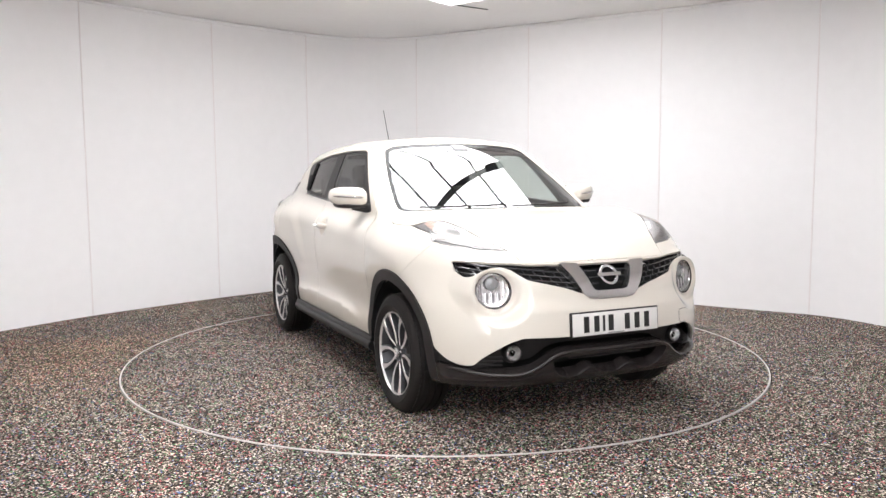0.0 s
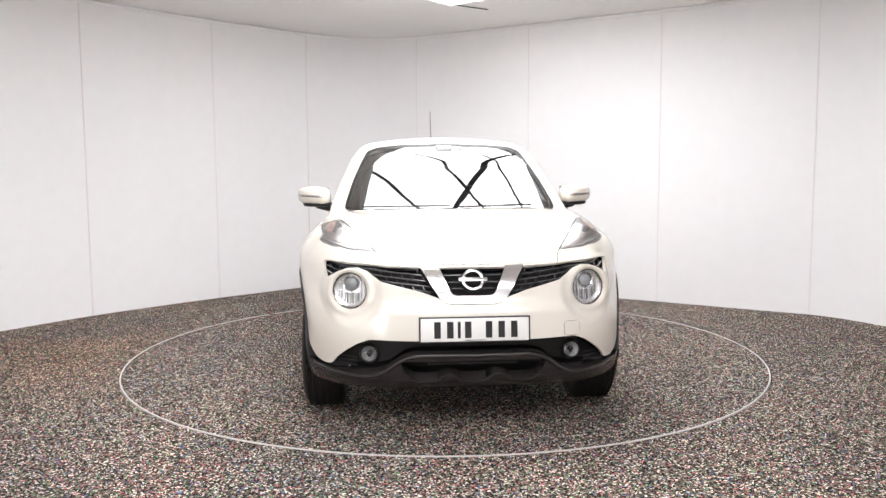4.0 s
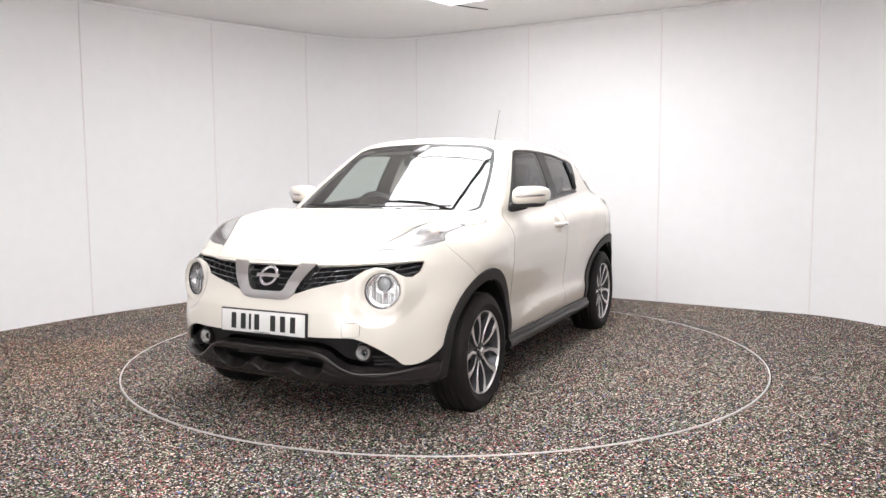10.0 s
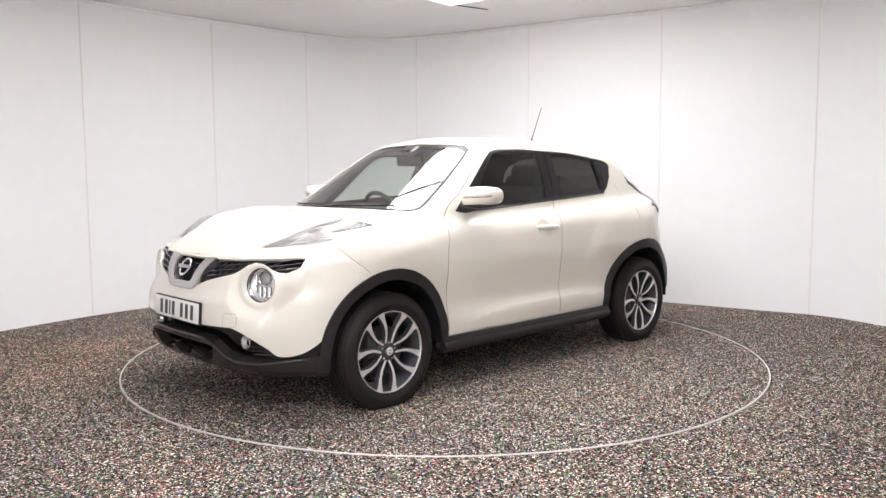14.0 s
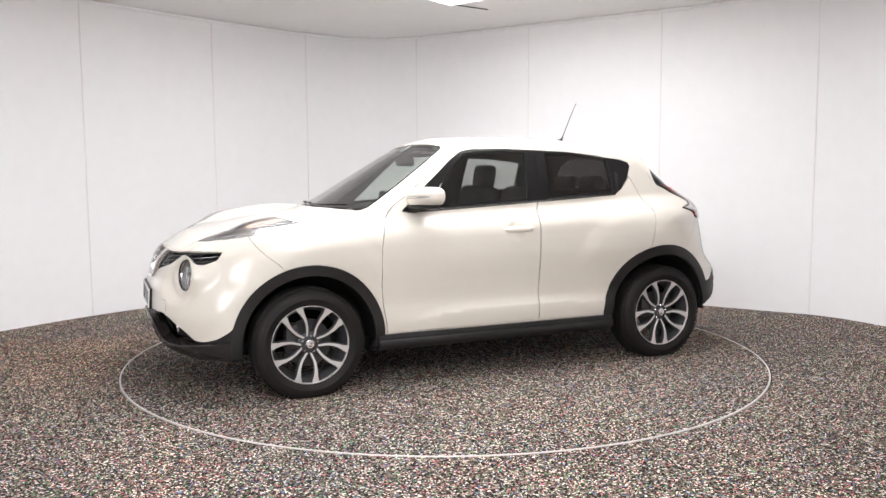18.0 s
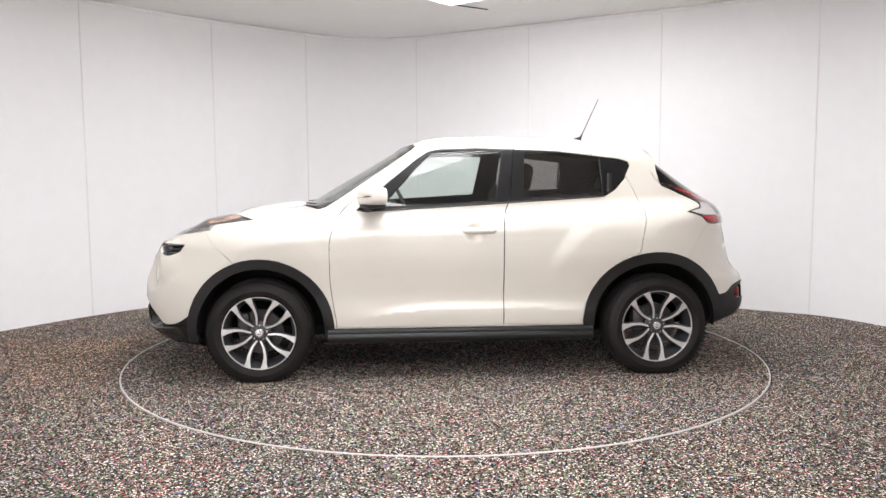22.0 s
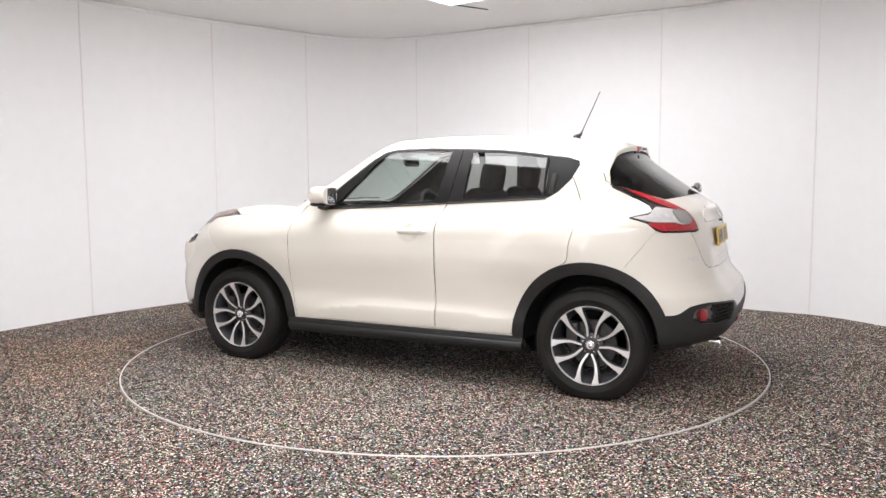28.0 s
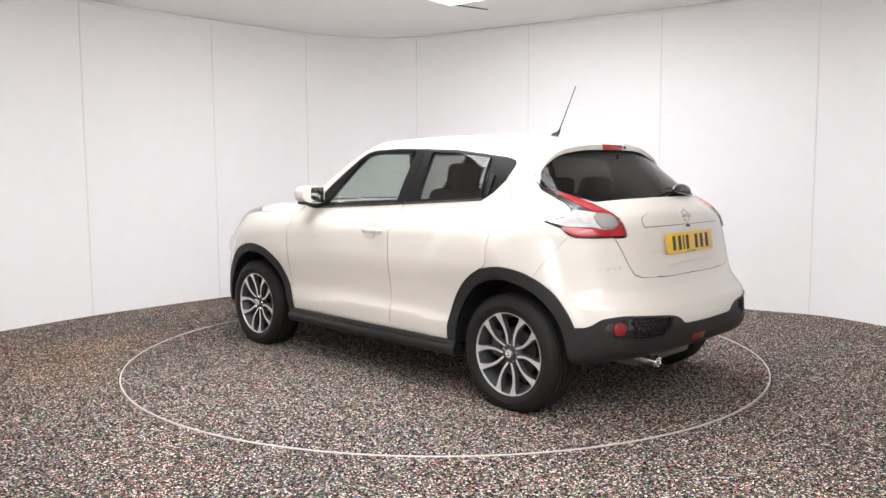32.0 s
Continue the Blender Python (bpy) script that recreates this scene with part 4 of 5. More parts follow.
def patch(name, outline, ax, material, label="", lift=0.001, rim=0.004, step=0.012, front=True, parent=None):
    """A thin plate that follows the skin inside an outline drawn in (y, z), (x, z) or (x, y)."""
    O = np.array(outline, float)
    lo, hi = O.min(0) - step, O.max(0) + step
    n = np.maximum(((hi - lo) / step).astype(int), 3)
    A, B = np.meshgrid(np.linspace(lo[0], hi[0], n[0] + 1), np.linspace(lo[1], hi[1], n[1] + 1), indexing="ij")
    G = np.zeros((A.size, 3))
    G[:, ax[0]], G[:, ax[1]] = A.ravel(), B.ravel()
    k = 3 - ax[0] - ax[1]
    if k == 0:
        way = (1, 0, 0) if front else (-1, 0, 0)
        G[:, 0] = 2.3 if front else -2.3
    elif k == 1:
        way = (0, 1, 0) if front else (0, -1, 0)
        G[:, 1] = 1.2 if front else -1.2
    else:
        way = (0, 0, 1)
        G[:, 2] = 1.8
    X, N = meet(G, way)
    i = np.arange(G.shape[0]).reshape(A.shape)
    a, b, c, d = i[:-1, :-1].ravel(), i[1:, :-1].ravel(), i[1:, 1:].ravel(), i[:-1, 1:].ravel()
    F = np.concatenate([np.stack([a, b, c], 1), np.stack([a, c, d], 1)])
    fn = np.cross(X[F[:, 1]] - X[F[:, 0]], X[F[:, 2]] - X[F[:, 0]])
    flip = (fn * N[F[:, 0]]).sum(1) < 0
    F[flip] = F[flip][:, ::-1]
    sh = Shell(X, F)
    B2 = np.roll(O, -1, 0)

    def field(P):
        Q = P[:, list(ax)]
        best = np.full(len(Q), 1e9)
        odd = np.zeros(len(Q), bool)
        for p, q in zip(O, B2):
            e, w = q - p, Q - p
            t = np.clip((w @ e) / max(e @ e, 1e-12), 0, 1)
            best = np.minimum(best, ((w - t[:, None] * e) ** 2).sum(1))
            xi = p[0] + (Q[:, 1] - p[1]) * e[0] / (e[1] if e[1] else 1e-12)
            odd ^= ((p[1] > Q[:, 1]) != (q[1] > Q[:, 1])) & (Q[:, 0] < xi)
        return np.where(odd, -1, 1) * np.sqrt(best)

    sh.split("in", field)
    F = sh.F[sh.pick("in")]
    N = skin_normal(sh.V)
    me = to_mesh(name, sh.V + N * lift + SHIFT, F, N, rim, 0)
    return link(name, me, material, parent or CAR, label)


def rounded(c, w, h, r, n=5):
    out = []
    for sx, sy, a0 in ((1, 1, 0), (-1, 1, 90), (-1, -1, 180), (1, -1, 270)):
        for k in range(n + 1):
            a = radians(a0 + 90 * k / n)
            out.append((c[0] + sx * (w / 2 - r) + r * math.cos(a), c[1] + sy * (h / 2 - r) + r * math.sin(a)))
    return out


def torus(bm, R, r, seg=40, ring=10, flat=1.0, m=None):
    vs = []
    for i in range(seg):
        a = 2 * math.pi * i / seg
        row = []
        for j in range(ring):
            b = 2 * math.pi * j / ring
            p = Vector(((R + r * math.cos(b)) * math.cos(a), (R + r * math.cos(b)) * math.sin(a), r * flat * math.sin(b)))
            row.append(bm.verts.new(m @ p if m else p))
        vs.append(row)
    for i in range(seg):
        for j in range(ring):
            bm.faces.new((vs[i][j], vs[(i + 1) % seg][j], vs[(i + 1) % seg][(j + 1) % ring], vs[i][(j + 1) % ring]))


# ---- wheels
inner_edge = cubic((0.050, 0.002), (0.075, 0.015), (0.10, 0.028), (0.13, 0.036), (0.155, 0.0386), (0.185, 0.036), (0.222, 0.027))
outer_edge = cubic((0.050, 0.019), (0.075, 0.034), (0.10, 0.047), (0.13, 0.056), (0.155, 0.062), (0.185, 0.066), (0.205, 0.073), (0.222, 0.080))


HUB_H = 0.3135


def build_tyre(w, turn):
    """The tyre of wheel w, which is turned by that angle: pressed flat where it stands on the floor."""
    bm = bmesh.new()
    R = 0.3310
    tread = []
    for y0 in (-0.175, -0.137, -0.099, -0.061):
        tread += [(R, y0 - 0.014), (R, y0 + 0.014), (R - 0.007, y0 + 0.016), (R - 0.007, y0 + 0.022)]
    prof = [(0.224, -0.200), (0.262, -0.218), (0.300, -0.214), (0.322, -0.200)] + tread + [(R - 0.002, -0.040), (R - 0.009, -0.020), (0.309, -0.007), (0.296, 0.002), (0.284, 0.006), (0.273, 0.0075), (0.270, 0.0095), (0.266, 0.0095), (0.263, 0.0075), (0.250, 0.005), (0.240, -0.001), (0.2285, -0.012)]
    lathe(bm, prof, 96)
    # shoulder blocks
    for k in range(72):
        a = 2 * math.pi * k / 72
        m = Matrix.Rotation(-a, 4, "Y") @ Matrix.Translation((R - 0.007, -0.027, 0))
        box(bm, (0, 0, 0), (0.005, 0.020, 0.019), 0.0, None)
        bmesh.ops.transform(bm, matrix=m @ Matrix.Rotation(radians(-30), 4, "Z"), verts=bm.verts[-8:])
    t, back = Matrix.Rotation(turn, 4, "Y"), Matrix.Rotation(-turn, 4, "Y")
    for v in bm.verts:
        q = t @ v.co
        low = -HUB_H + 0.0015
        if q.z < low:
            q.y += 0.4 * (low - q.z) * (1 if q.y > -0.1 else -1)
            q.z = low
        v.co = back @ q
    part("tyre", bm, M_RUBBER, w, "black rubber tyre with moulded tread", smooth=True, sharp=40)


def build_wheel():
    """One wheel, axis along y, outer face to +y."""
    w = new("wheel")
    w.parent = CAR
    w["label"] = "alloy wheel with five split spokes and black tyre"
    bm = bmesh.new()
    lathe(bm, [(0.2275, -0.016), (0.2305, -0.008), (0.2295, -0.005), (0.2265, -0.005), (0.2245, -0.010), (0.2225, -0.018)], 96)
    part("rim_lip", bm, M_ALLOY, w, "bright machined rim edge", smooth=True)
    bm = bmesh.new()
    lathe(bm, [(0.2230, -0.016), (0.213, -0.04), (0.200, -0.06), (0.196, -0.15), (0.215, -0.198), (0.226, -0.2)], 72)
    part("rim_barrel", bm, M_ALLOYDARK, w, smooth=True)
    for k in range(5):
        a0 = math.radians(-90 + 72 * k)
        c, o = Vector((math.cos(a0), 0, math.sin(a0))), Vector((-math.sin(a0), 0, math.cos(a0)))
        for e in (-1, 1):
            face, body = bmesh.new(), bmesh.new()
            rf, rb = [], []
            for i in range(17):
                r = 0.050 + 0.175 * i / 16
                t = i / 16
                p0, p1 = float(inner_edge(r)), float(outer_edge(r))
                y = -0.010 - 0.020 * (1 - t) ** 1.6
                rr = math.sqrt(max(r * r - 0, 1e-6))
                P = lambda q, yy: c * rr + o * (e * q) + Vector((0, yy, 0))
                m0, m1 = p0 + 0.002, p1 - 0.002
                rf.append([face.verts.new(P(q, yy)) for q, yy in ((m0, y - 0.003), (m0 + 0.001, y), (m1 - 0.001, y), (m1, y - 0.003))])
                d = 0.030
                rb.append([body.verts.new(P(q, yy)) for q, yy in ((p0 - 0.003, y - d), (p0, y - 0.003), (p1, y - 0.003), (p1 + 0.004, y - d))])
            for b, rows in ((face, rf), (body, rb)):
                for p, q in zip(rows, rows[1:]):
                    for j in range(3):
                        vs = (p[j], p[j + 1], q[j + 1], q[j])
                        b.faces.new(vs if e < 0 else vs[::-1])
            part("spoke_face", face, M_ALLOY, w, smooth=True)
            part("spoke", body, M_ALLOYDARK, w, smooth=True)
    bm = bmesh.new()
    lathe(bm, [(0.001, -0.018), (0.020, -0.0185), (0.026, -0.020), (0.029, -0.026), (0.030, -0.034), (0.060, -0.038), (0.070, -0.046), (0.072, -0.07)], 48)
    part("hub", bm, M_ALLOYDARK, w, "dark hub centre", smooth=True)
    bm = bmesh.new()
    lathe(bm, [(0.0005, -0.0150), (0.022, -0.0155), (0.0275, -0.018), (0.0285, -0.024)], 40)
    part("centre_cap", bm, M_FRAME, w, "grey metal centre cap", smooth=True)
    bm = bmesh.new()
    torus(bm, 0.0165, 0.003, 28, 8, 0.6, Matrix.Translation((0, -0.0145, 0)) @ Matrix.Rotation(math.pi / 2, 4, "X"))
    box(bm, (0, -0.0135, 0), (0.042, 0.004, 0.008), 0.001)
    part("cap_badge", bm, M_SATIN, w, "small silver ring badge", smooth=True)
    for k in range(5):
        a = math.radians(-54 + 72 * k)
        bm = bmesh.new()
        lathe(bm, [(0.0005, -0.022), (0.006, -0.0225), (0.0085, -0.026), (0.009, -0.046)], 6, "y", Matrix.Translation((0.047 * math.cos(a), 0, 0.047 * math.sin(a))))
        part("wheel_nut", bm, M_CHROME, w)
    bm = bmesh.new()
    lathe(bm, [(0.07, -0.082), (0.072, -0.080), (0.138, -0.080), (0.14, -0.082), (0.14, -0.104), (0.07, -0.104)], 64)
    part("brake_disc", bm, M_DISC, w, "dark grey steel brake disc", smooth=True)
    return w


def liner(hx, s):
    bm = bmesh.new()
    cx = CAR_AT.x + (1.255 if hx > 0 else -1.25)
    rings = [[bm.verts.new((cx + 0.392 * math.cos(a), CAR_AT.y + s * y, (0.325 if hx > 0 else 0.335) + 0.392 * math.sin(a))) for a in (math.pi * (-0.02 + 1.04 * k / 36) for k in range(37))] for y in (0.845, 0.56)]
    for k in range(36):
        bm.faces.new((rings[0][k], rings[0][k + 1], rings[1][k + 1], rings[1][k]))
    bm.faces.new(rings[1])
    part("wheel_arch_liner", bm, M_INNER, CAR, "black wheel arch liner", smooth=True)


W0 = build_wheel()
for i, (hx, s) in enumerate(((HUB_X, 1), (HUB_X, -1), (-HUB_X, 1), (-HUB_X, -1))):
    turn = (-0.12, 0.0, -0.075, 0.9)[i]
    m = Matrix.Translation(CAR_AT + Vector((hx, s * TRACK, HUB_H))) @ Matrix.Rotation(0 if s > 0 else math.pi, 4, "Z") @ Matrix.Rotation(turn, 4, "Y")
    if i == 0:
        W0.matrix_basis = m
        WHEELS = [W0]
    else:
        WHEELS.append(copy_thing(W0, m))
    liner(hx, s)
    bm = bmesh.new()
    box(bm, CAR_AT + Vector((hx + (0.115 if hx < 0 else 0.10), s * (TRACK - 0.085), 0.36)), (0.075, 0.09, 0.15), 0.02)
    car_part("brake_caliper", bm, M_DISC, "grey brake caliper")
for w, turn in zip(WHEELS, (-0.12, 0.0, -0.075, 0.9)):
    build_tyre(w, turn)
for hx in (HUB_X, -HUB_X):
    bm = bmesh.new()
    tube(bm, [CAR_AT + Vector((hx, -0.78, 0.31)), CAR_AT + Vector((hx, 0.78, 0.31))], 0.035, 12)
    car_part("axle", bm, M_INNER)


# ---- grille lattice, emblem, plates
def in_poly(y, z, pts):
    odd = False
    for (a, b), (c, d) in zip(pts, pts[1:] + pts[:1]):
        if (b > z) != (d > z) and y < a + (z - b) * (c - a) / (d - b):
            odd = not odd
    return odd


GRILLE_WING = [(0.262, 0.846), (0.414, 0.850), (0.524, 0.860), (0.636, 0.866), (0.732, 0.862), (0.730, 0.817), (0.716, 0.794), (0.678, 0.810), (0.650, 0.826), (0.607, 0.840), (0.557, 0.843), (0.511, 0.828), (0.470, 0.798), (0.444, 0.780), (0.390, 0.767), (0.256, 0.735), (0.164, 0.703)]


def lattice(s):
    """Slanting rows and staggered cross bars of one grille wing, just behind the skin."""
    def bar(p, q, r, lift, name):
        n = max(2, int(math.hypot(q[0] - p[0], q[1] - p[1]) / 0.008))
        run = []
        for k in range(n + 2):
            y, z = p[0] + (q[0] - p[0]) * k / n, p[1] + (q[1] - p[1]) * k / n
            if k <= n and in_poly(y, z, GRILLE_WING):
                run.append((2.3, y, z))
                continue
            if len(run) > 1:
                X, N = meet(run, (1, 0, 0))
                bm = bmesh.new()
                tube(bm, [CAR_AT + Vector((a[0], s * a[1], a[2])) for a in X + N * lift], r, 5)
                car_part(name, bm, M_GRILLE)
            run = []

    slope, pitch = 0.115, 0.0245
    for i in range(-1, 10):
        z = 0.655 + i * pitch
        bar((0.15, z), (0.74, z + 0.59 * slope), 0.0036, -0.012, "grille_bar")
        for j in range(12):
            y = 0.155 + j * 0.052 + (i % 2) * 0.026
            zz = z + (y - 0.15) * slope
            bar((y, zz), (y + 0.010, zz + pitch), 0.0030, -0.018, "grille_cross_bar")


for s in (1, -1):
    lattice(s)
for z, w in ((0.745, 0.10), (0.775, 0.125), (0.806, 0.14)):
    for s in (1, -1):
        bm = bmesh.new()
        X, N = meet([(2.3, y, z) for y in np.linspace(0.05, w, 5)], (1, 0, 0))
        tube(bm, [CAR_AT + Vector((a[0] - 0.016, s * a[1], a[2])) for a in X], 0.0035, 6)
        car_part("grille_bar", bm, M_GRILLE, "thin gloss black grille bar")


def emblem(p, n, R, wide, name="badge"):
    m = frame_on(p, n)
    bm = bmesh.new()
    torus(bm, R, R * 0.155, 48, 10, 0.55, Matrix.Translation((0, 0, 0.008)))
    car_part(name + "_ring", bm, M_CHROME, "chrome ring badge", m=m)
    bm = bmesh.new()
    box(bm, (0, 0, 0.012), (wide, R * 0.42, 0.010), 0.003)
    car_part(name + "_bar", bm, M_FRAME, "satin bar across the ring badge", m=m)


p, n = front_at(0.0, 0.783)
emblem(p + n * 0.004, n, 0.048, 0.140, "front_badge")
p, n = rear_at(0.0, 1.05)
emblem(p + n * 0.008, n, 0.036, 0.092, "rear_badge")


def number_plate(p, n, material, label, surround=True):
    m = frame_on(p, n)
    if surround:
        bm = bmesh.new()
        box(bm, (0, 0, 0.004), (0.536, 0.124, 0.014), 0.003)
        holder = car_part("plate_holder", bm, M_BLACK, "black plate surround", m=m)
    bm = bmesh.new()
    box(bm, (0, 0, 0.014), (0.520, 0.111, 0.006), 0.0025)
    plate = car_part("number_plate", bm, material, label, m=m)
    x = -0.205
    for k, w in enumerate((0.050, 0.050, 0.014, 0.050, 0.0, 0.050, 0.050, 0.050)):
        if w:
            bm = bmesh.new()
            box(bm, (x + w / 2, 0, 0.0175), (max(0.014, w * 0.62), 0.079, 0.0012), 0.0)
            ob = car_part("plate_bar", bm, M_INK, "plain black bar on the plate", False, m=m)
            ob.parent = plate
        x += (w if w else 0.028) + 0.011
    bm = bmesh.new()
    box(bm, (0, -0.050, 0.0175), (0.10, 0.003, 0.0008), 0.0)
    ob = car_part("plate_line", bm, M_GUARD, "", False, m=m)
    ob.parent = plate


number_plate((2.088, 0.002, 0.556), (1, 0, 0.07), M_PLATE_W, "white front number plate with plain black bars")
number_plate((-1.861, 0.0, 0.911), (-1, 0, 0.137), M_PLATE_Y, "yellow rear number plate with plain black bars", False)

# tow eye cover, rear garnish
patch("tow_cover_gap", rounded((0.487, 0.545), 0.086, 0.072, 0.016), (1, 2), M_GUARD, "", 0.0004, 0.002)
patch("tow_cover", rounded((0.487, 0.545), 0.0825, 0.0685, 0.015), (1, 2), M_PAINT, "white tow eye cover", 0.0012, 0.002)
GARNISH = [(-0.405, 1.010), (0.405, 1.010), (0.408, 1.03), (0.398, 1.050), (0.370, 1.068), (0.32, 1.080), (0.22, 1.090), (0.0, 1.094), (-0.22, 1.090), (-0.32, 1.080), (-0.370, 1.068), (-0.398, 1.050), (-0.408, 1.03)]
patch("tailgate_garnish_gap", [(a * 1.0035, b + (0.0014 if b > 1.02 else -0.0014)) for a, b in GARNISH], (1, 2), M_GUARD, "", 0.0006, 0.002, 0.012, False)
patch("tailgate_garnish", GARNISH, (1, 2), M_PAINT, "raised white panel above the rear plate", 0.006, 0.006, 0.012, False)
bm = bmesh.new()
X, N = meet([(-2.3, y, 0.806 - 0.006 * (y / 0.27) ** 2) for y in np.linspace(-0.27, 0.27, 15)], (-1, 0, 0))
tube(bm, [CAR_AT + Vector(a - n * 0.002) for a, n in zip(X, N)], [0.001] + [0.0042] * 13 + [0.001], 8)
car_part("tailgate_crease", bm, M_PAINT)
bm = bmesh.new()
lathe(bm, [(0.0, 0.0), (0.011, 0.0), (0.012, -0.012), (0.0, -0.013)], 16, "z", Matrix.Translation(CAR_AT + Vector((-1.862, 0.0, 1.008))))
car_part("rear_camera", bm, M_GLOSSBLACK, "small black reversing camera")


# ---- lamps
def round_lamp(s):
    p, n = front_at(LAMP_Y, 0.728)
    n = Vector((1.0, 0.36, 0.10)).normalized()
    p, n = Vector((p.x, s * p.y, p.z)), Vector((n.x, s * n.y, n.z))
    m = frame_on(p - n * 0.004, n)
    for rad, lift, thick, material, label in ((0.0875, -0.001, 0.0030, M_GUARD, "dark seal of the round headlamp"), (0.080, -0.008, 0.0045, M_CHROME, "bright inner ring of the headlamp")):
        a = np.linspace(0, 2 * math.pi, 49)
        X, N = meet([(2.3, LAMP_Y + rad * math.cos(q) / 1.06, 0.728 + rad * math.sin(q)) for q in a], (1, 0, 0))
        X = X + N * lift
        bm = bmesh.new()
        tube(bm, [CAR_AT + Vector((q[0], s * q[1], q[2])) for q in X], thick, 8, False)
        car_part("lamp_rim", bm, material, label)
    bm = bmesh.new()
    lathe(bm, [(0.040, -0.045), (0.041, -0.005), (0.038, 0.0), (0.034, -0.003), (0.033, -0.03)], 32, "z", Matrix.Translation((0.0, 0.033, 0)))
    car_part("projector_ring", bm, M_CHROME, "chrome projector ring", m=m)
    bm = bmesh.new()
    lathe(bm, [(0.033, -0.016), (0.030, -0.007), (0.020, 0.0), (0.001, 0.003)], 32, "z", Matrix.Translation((0.0, 0.033, 0)))
    car_part("projector_lens", bm, M_PROJECTOR, "grey glass projector lens", m=m)
    bm = bmesh.new()
    lathe(bm, [(0.016, -0.045), (0.016, -0.022), (0.011, -0.016), (0.001, -0.014)], 20, "z", Matrix.Translation((0.0, -0.026, 0)))
    car_part("bulb_cover", bm, M_CHROME, "", m=m)
    for k in range(13):
        y0 = -0.060 + k * 0.010
        top, low = (0.045 if abs(y0) > 0.047 else -0.012), -math.sqrt(0.068 ** 2 - y0 * y0)
        bm = bmesh.new()
        box(bm, (y0, (top + low) / 2, -0.012), (0.0045, max(top - low, 0.01), 0.008), 0.002)
        car_part("reflector_rib", bm, (M_CHROME, M_POCKET, M_SATIN)[k % 3], "", False, m=m)


def fog_lamp(s):
    p, n = front_at(0.505, 0.42)
    p, n = Vector((p.x, s * p.y, p.z)) - Vector((0.076, 0, 0)), Vector((0.985, s * 0.12, 0.05)).normalized()
    m = frame_on(p, n)
    bm = bmesh.new()
    lathe(bm, [(0.054, -0.030), (0.045, 0.004), (0.041, 0.007), (0.0375, 0.004), (0.037, -0.01)], 36, "z")
    car_part("fog_lamp_bezel", bm, M_BLACK, "black fog lamp bezel", m=m)
    bm = bmesh.new()
    lathe(bm, [(0.037, 0.006), (0.0335, 0.009), (0.031, 0.003), (0.024, -0.012), (0.012, -0.022), (0.001, -0.024)], 36, "z")
    car_part("fog_lamp", bm, M_CLEAR, "bright round fog lamp reflector", m=m)
    bm = bmesh.new()
    lathe(bm, [(0.034, 0.007), (0.022, 0.011), (0.001, 0.013)], 36, "z")
    car_part("fog_lamp_lens", bm, M_LENS, "clear fog lamp lens", m=m)
    bm = bmesh.new()
    lathe(bm, [(0.013, -0.022), (0.013, -0.006), (0.001, -0.003)], 16, "z")
    box(bm, (0, -0.012, -0.010), (0.014, 0.012, 0.004), 0.001)
    car_part("fog_lamp_bulb", bm, M_GLOSSBLACK, "", m=m)
    # slats of the corner vent
    for k in range(3):
        bm = bmesh.new()
        X, N = meet([(2.3, y, 0.405 - k * 0.020 + 0.0 * y) for y in np.linspace(0.565, 0.645 + 0.012 * k, 5)], (1, 0, 0))
        tube(bm, [CAR_AT + Vector((a[0] - 0.040, s * a[1], a[2])) for a in X], 0.0045, 6)
        car_part("vent_slat", bm, M_BLACK, "")


def indicator(s):
    def on_top(name, out, material, label, lift, rim=0.004):
        patch(name, [(a, s * b) for a, b in (out if s > 0 else out[::-1])], (0, 1), material, label, lift, rim, 0.007)
    on_top("indicator", [(1.600, 0.698), (1.52, 0.686), (1.45, 0.686), (1.385, 0.702), (1.380, 0.724), (1.45, 0.732), (1.53, 0.730), (1.58, 0.722)], M_AMBER, "muted amber indicator reflector", -0.002)
    on_top("indicator_reflector", [(1.545, 0.700), (1.49, 0.696), (1.46, 0.704), (1.47, 0.716), (1.52, 0.718), (1.55, 0.712)], M_STEEL, "", 0.0)
    on_top("running_light", [(1.815, 0.492), (1.745, 0.612), (1.665, 0.692), (1.572, 0.755), (1.560, 0.728), (1.640, 0.668), (1.712, 0.592), (1.775, 0.498)], M_STEEL, "silver running light strip", -0.0005, 0.006)
    on_top("running_light_edge", [(1.829, 0.480), (1.768, 0.606), (1.690, 0.690), (1.61, 0.742), (1.570, 0.764), (1.568, 0.761), (1.608, 0.739), (1.686, 0.687), (1.763, 0.604), (1.824, 0.480)], M_POCKET, "dark lower edge of the running light", 0.0005, 0.004)
    P = [(1.79, 0.50), (1.73, 0.603), (1.655, 0.682), (1.57, 0.742)]
    for k in range(22):
        t = k / 21 * 3
        i = min(int(t), 2)
        q = Vector(P[i]).lerp(Vector(P[i + 1]), t - i)
        p, n = top_at(q.x, q.y)
        bm = bmesh.new()
        box(bm, (0, 0, -0.001), (0.003, 0.020, 0.003), 0.0008)
        car_part("light_rib", bm, M_POCKET, "", False, m=frame_on((p.x, s * p.y, p.z), (n.x, s * n.y, n.z), (1, 0.6 * s, 0)))


for s in (1, -1):
    round_lamp(s)
    fog_lamp(s)
    indicator(s)
bm = bmesh.new()
for z in (0.375, 0.388, 0.400):
    tube(bm, [CAR_AT + Vector((2.02, y, z)) for y in np.linspace(-0.22, 0.22, 7)], 0.004, 6)
car_part("intake_slats", bm, M_DISC, "dull metal radiator slats in the intake")


